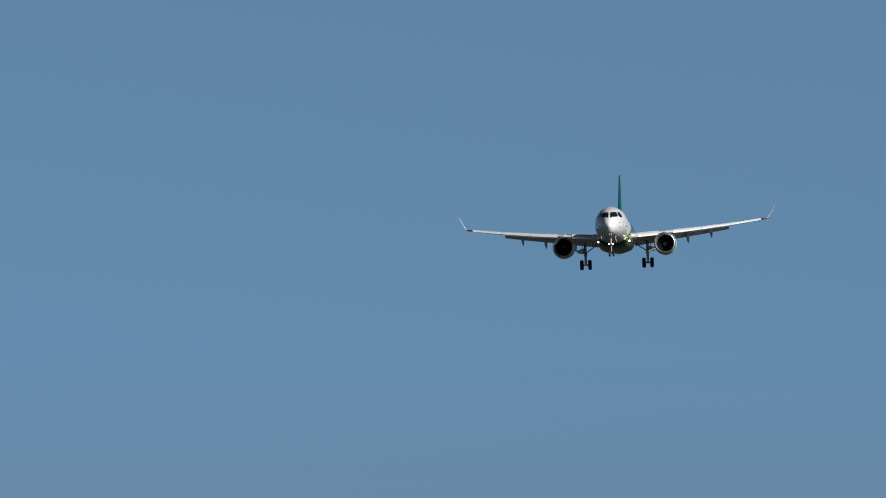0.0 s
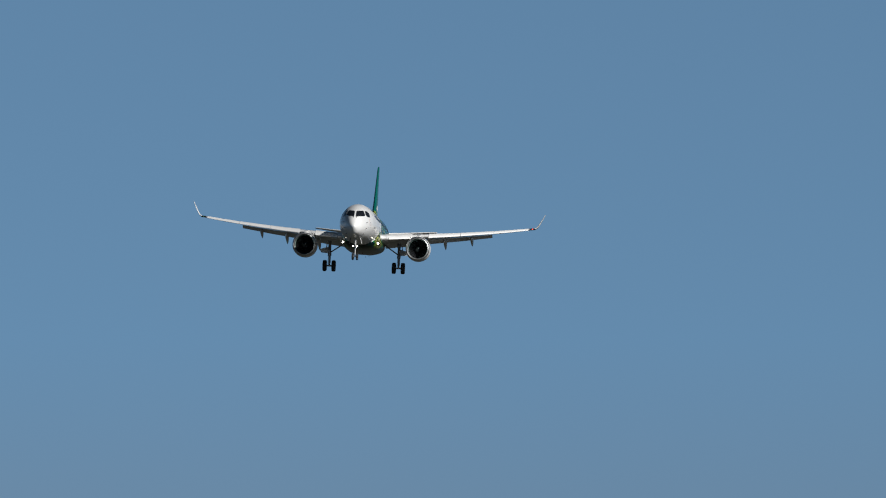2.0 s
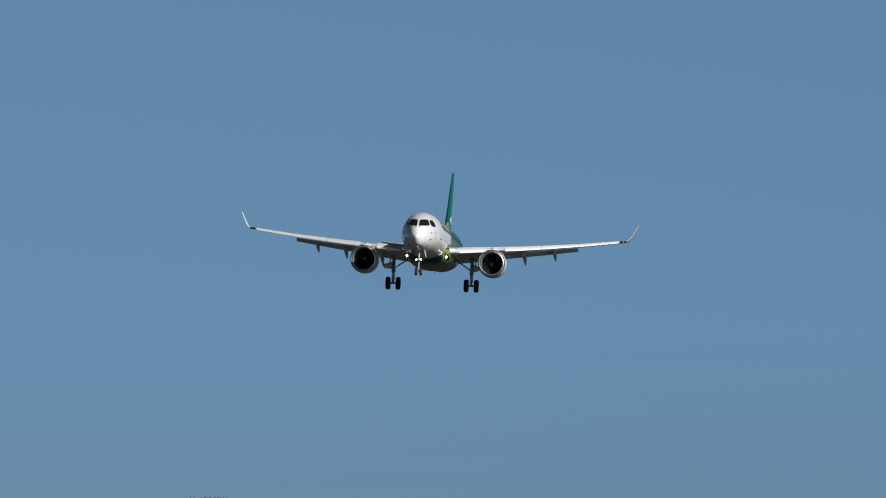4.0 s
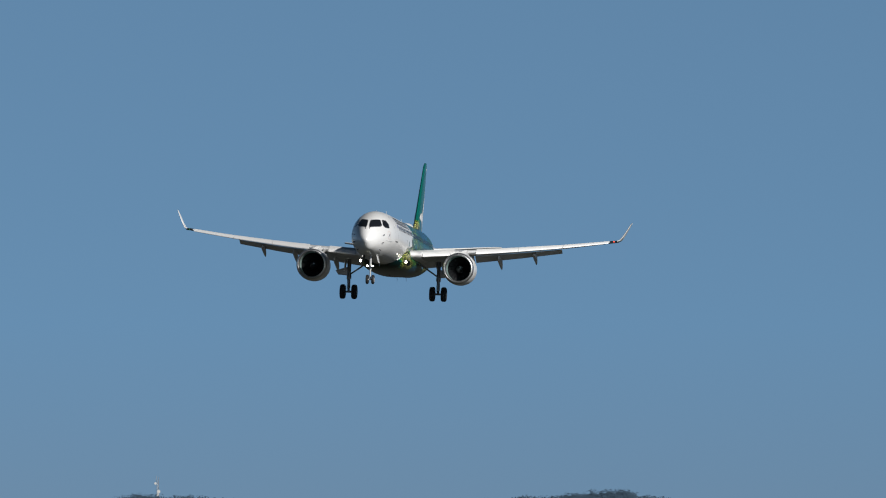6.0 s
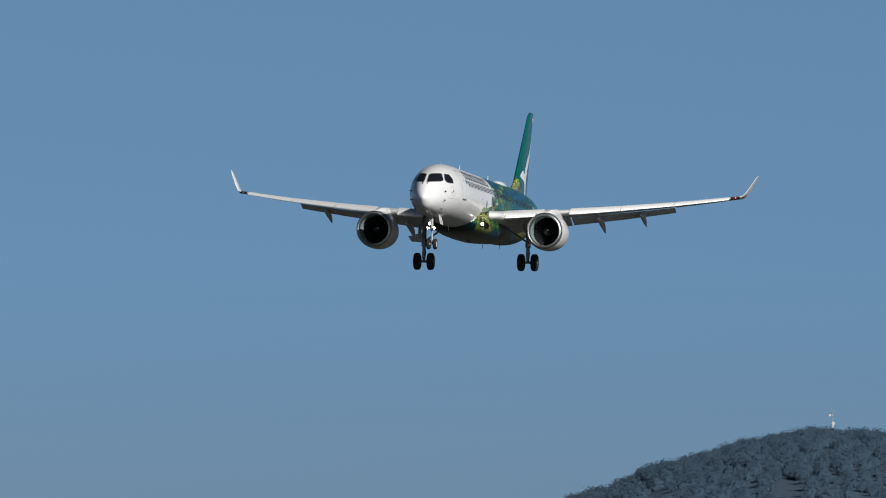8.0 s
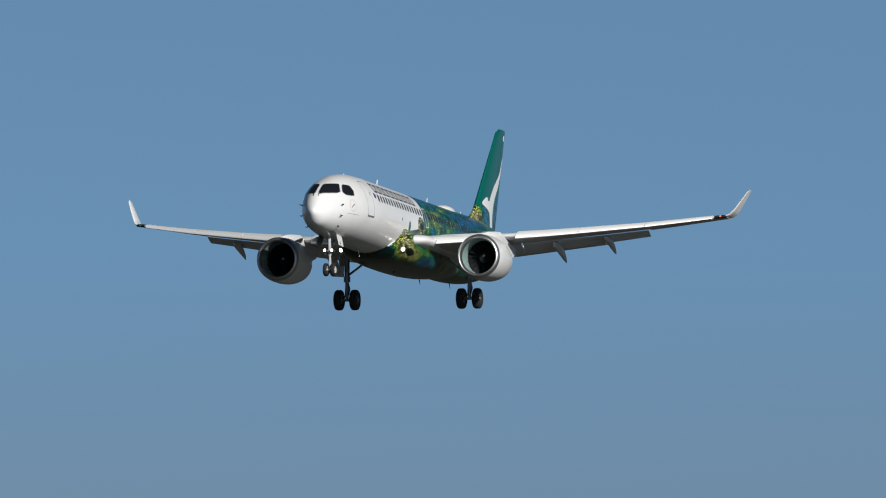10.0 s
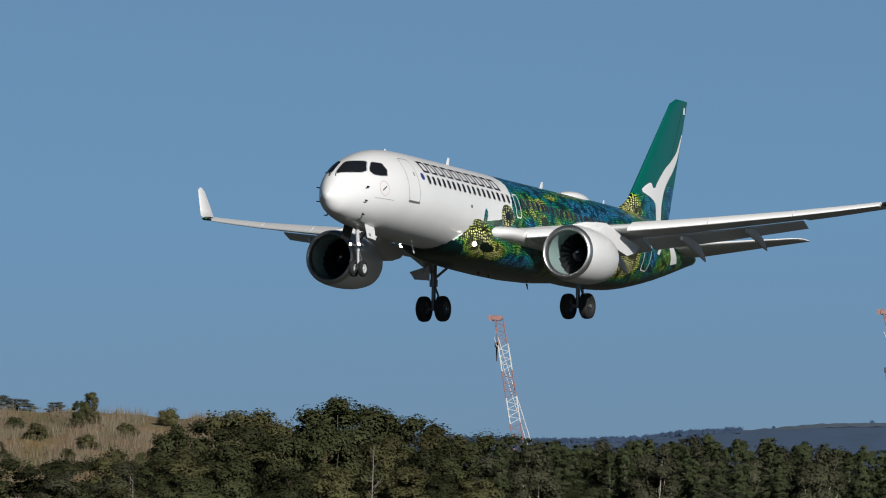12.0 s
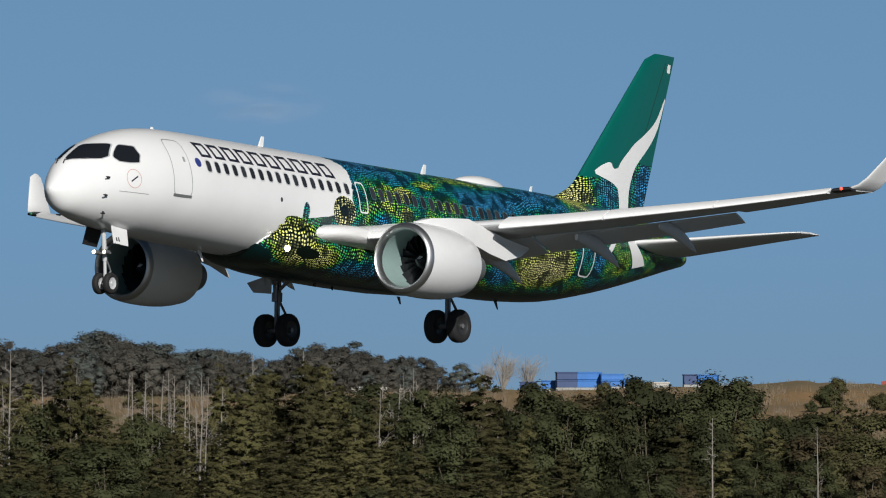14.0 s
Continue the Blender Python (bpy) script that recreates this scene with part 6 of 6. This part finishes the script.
for x, w, h, paint, tiers in ((725, 1.8, 0.9, "black", 1), (762, 1.0, 1.0, "black", 2), (785, 1.65, 1.55, "black", 3), (810, 1.0, 0.85, "lime", 1), (842, 1.65, 1.35, "black", 3), (868, 0.9, 0.6, "black", 1), (897, 1.35, 1.25, "black", 2), (938, 1.4, 0.6, "lime", 1),
                              (985, 1.8, 0.75, "lime", 1), (1075, 1.2, 0.8, "black", 1), (1105, 2.6, 1.05, "black", 2), (1157, 1.2, 0.55, "white", 1), (1190, 1.6, 0.85, "black", 2), (1213, 1.0, 0.9, "black", 2), (1231, 1.45, 1.5, "black", 4), (1262, 1.0, 0.35, "grey", 1),
                              (20, 1.8, 0.6, "white", 1), (60, 2.8, 0.65, "orange", 1), (105, 1.2, 0.45, "white", 1), (130, 1.5, 0.6, "white", 1), (165, 2.0, 0.5, "lime", 1), (198, 1.4, 0.7, "orange", 1), (237, 1.5, 1.05, "red", 2), (262, 0.9, 0.4, "white", 1), (287, 1.35, 0.8, "orange", 2),
                              (318, 1.4, 0.6, "white", 1), (342, 1.0, 0.5, "grey", 1), (365, 1.1, 0.55, "orange", 1), (397, 1.4, 0.7, "white", 1), (480, 1.0, 0.5, "red", 1), (515, 1.5, 0.75, "orange", 1), (543, 1.8, 0.7, "lime", 1), (588, 1.2, 0.6, "white", 1), (610, 1.1, 0.85, "white", 1), (625, 0.9, 0.7, "orange", 1)):
    crate(spot(x), 1000.5 + rng.uniform(0, 5), w, h, paint, tiers, -0.12)
for az, w, h, paint, tiers, up in ((36.98, 1.4, 0.75, "navy", 1, 0.1), (36.88, 1.3, 0.85, "blue", 1, 0.1), (36.80, 1.8, 1.45, "navy", 2, 0.1), (36.70, 2.6, 1.45, "blue", 2, 0.1), (36.58, 2.0, 1.2, "blue", 2, 0.1), (36.49, 1.2, 0.8, "blue", 1, 0.1), (36.35, 1.6, 0.4, "white", 1, 0.1),
                                   (36.2, 1.5, 1.0, "navy", 1, 0.1), (36.12, 1.7, 0.95, "blue", 1, 0.1), (37.78, 1.6, 0.6, "white", 1, 0), (37.70, 1.9, 0.5, "white", 1, 0), (37.62, 1.4, 0.45, "white", 1, 0), (32.66 + 0.5, 0.3, 1.2, "white", 1, 0), (32.63 + 0.5, 0.3, 1.2, "white", 1, 0)):
    crate(az, 1001 + rng.uniform(0, 4), w, h, paint, tiers, up)


def red_hopper():
    thing = tagged(new("red_hopper"), "red wedge-shaped steel hopper standing on the bank", "hopper")
    az, r = 35.22, 1001
    thing.matrix_world = Matrix.Translation(place(az, r, bank_height(az, r))) @ Matrix.Rotation(radians(az), 4, "Z")
    part("body", skin(bmesh.new(), [[(-1.35, y, -0.1), (1.3, y, -0.1), (1.3, y, 1.0), (1.15, y, 1.0), (0.6, y, 0.55), (-1.35, y, 0.2)] for y in (-0.9, 0.9)]), CRATE_PAINT["red"], thing)
    part("rim", block(bmesh.new(), (1.1, -0.95, 0.98), (1.36, 0.95, 1.08), 0.02), CRATE_PAINT["red"], thing)


red_hopper()


def lamp_posts():
    for az, el, r in ((24.405, 0.155, 930), (23.94, 0.135, 930), (24.07, 0.12, 940), (23.55, 0.10, 935)):
        thing = tagged(new("light_pole"), "slim white pole rising behind the trees", "pole", "white poles")
        thing.matrix_world = Matrix.Translation(place(az, r, 0))
        h = r * math.tan(radians(el)) + EYE.z
        bm = bmesh.new()
        tube(bm, (0, 0, -0.2), (-0.12, 0, h), 0.10, 0.06, 8)
        part("shaft", bm, CRATE_PAINT["white"], thing)
        part("cap", block(bmesh.new(), (-0.24, -0.1, h - 0.05), (0.0, 0.1, h + 0.06), 0.02), CRATE_PAINT["grey"], thing)


lamp_posts()


def cloud_wisps():
    """Faint torn wisps of cloud, lit by the sun, high and far off."""
    m = bpy.data.materials.new("thin_cloud")
    m.use_nodes = True
    nt = m.node_tree
    co = nt.nodes.new("ShaderNodeTexCoord")
    length = nt.nodes.new("ShaderNodeVectorMath")
    length.operation = "LENGTH"
    nt.links.new(co.outputs["Object"], length.inputs[0])
    puff = math_node(nt, "MULTIPLY", math_node(nt, "MAXIMUM", math_node(nt, "SUBTRACT", 1.0, length.outputs["Value"]), 0.0), math_node(nt, "MAXIMUM", math_node(nt, "SUBTRACT", noise_node(nt, co.outputs["Object"], 1.0, 2), 0.34), 0.0))
    alpha = math_node(nt, "MINIMUM", math_node(nt, "MULTIPLY", puff, 0.5), 0.11)
    clear, white_cloud, mix = nt.nodes.new("ShaderNodeBsdfTransparent"), nt.nodes.new("ShaderNodeBsdfDiffuse"), nt.nodes.new("ShaderNodeMixShader")
    white_cloud.inputs["Color"].default_value = (0.52, 0.44, 0.45, 1)
    nt.links.new(alpha, mix.inputs[0])
    nt.links.new(clear.outputs[0], mix.inputs[1])
    nt.links.new(white_cloud.outputs[0], mix.inputs[2])
    nt.links.new(mix.outputs[0], nt.nodes["Material Output"].inputs["Surface"])
    for az, el, w, h in ((25.64, 1.57, 0.34, 0.20), (24.62, 1.62, 0.30, 0.17), (38.25, 1.80, 0.36, 0.12)):
        r = 4700.0
        bm = bmesh.new()
        bmesh.ops.create_grid(bm, x_segments=16, y_segments=16, size=1.0)
        for v in bm.verts:
            v.co.z = 0.25 * noise.noise((v.co.x * 2, v.co.y * 2, az)) * (1 - v.co.length / 1.5)
        me = bpy.data.meshes.new("cloud_wisp")
        bm.to_mesh(me)
        bm.free()
        me.materials.append(m)
        ob = tagged(new("cloud_wisp", me), "faint torn wisp of pinkish cloud", "cloud", kind="structure")
        at = EYE + bearing(az, el) * r
        ob.matrix_world = look(at, EYE) @ Matrix.Rotation(math.pi, 4, "Y") @ Matrix.Diagonal((r * math.tan(radians(w)), r * math.tan(radians(h)), 20, 1))


cloud_wisps()


# The aircraft's flight: seconds, place, heading, pitch, roll.
FLIGHT = [
    (0, -234.65, 1295.17, 47.84, 8.02, 1.67, 2.27),
    (0.5, -235.00, 1260.25, 46.13, 8.11, 1.69, 1.08),
    (1, -235.35, 1225.33, 44.44, 8.25, 1.57, -0.12),
    (1.5, -235.70, 1190.40, 42.79, 8.32, 1.38, -1.13),
    (2, -236.06, 1155.46, 41.17, 8.23, 1.36, -2.33),
    (2.2, -236.20, 1141.49, 40.54, 8.23, 1.38, -2.44),
    (4.3, -237.67, 994.68, 34.23, 8.75, 1.95, -2.22),
    (4.5, -237.81, 980.69, 33.66, 8.83, 1.88, -2.09),
    (5, -238.16, 945.72, 32.24, 9.01, 1.79, -1.99),
    (5.5, -238.51, 910.74, 31.28, 8.97, 1.62, -2.67),
    (6, -238.86, 875.76, 30.12, 8.60, 1.51, -1.90),
    (6.5, -239.21, 840.77, 28.91, 8.23, 1.62, -0.47),
    (7, -239.56, 805.77, 27.46, 7.95, 1.78, -1.53),
    (7.5, -239.91, 770.77, 25.89, 7.65, 1.85, -2.33),
    (8, -240.26, 735.77, 24.23, 7.32, 2.21, -0.93),
    (8.5, -240.61, 700.75, 22.59, 7.15, 3.02, -0.22),
    (8.7, -240.75, 686.74, 21.95, 7.13, 3.18, -0.01),
    (10.8, -242.23, 539.61, 17.00, 5.21, 4.58, 0.05),
    (11, -242.37, 525.59, 16.56, 5.02, 4.66, -0.13),
    (11.5, -242.72, 490.54, 15.51, 4.24, 4.71, 0.12),
    (12, -243.07, 455.49, 14.55, 3.56, 4.57, 0.62),
    (12.5, -243.42, 420.42, 13.64, 3.31, 4.61, 1.37),
    (13, -243.77, 385.36, 12.74, 3.62, 5.15, 0.28),
    (13.5, -244.12, 350.28, 12.02, 3.79, 4.57, 0.52),
    (14, -244.47, 315.20, 11.45, 4.02, 4.07, 0.74),
]


def motions():
    walk(aircraft, [(t, pose(x, y, z, roll, -pitch, heading - 90)) for t, x, y, z, heading, pitch, roll in FLIGHT])


motions()
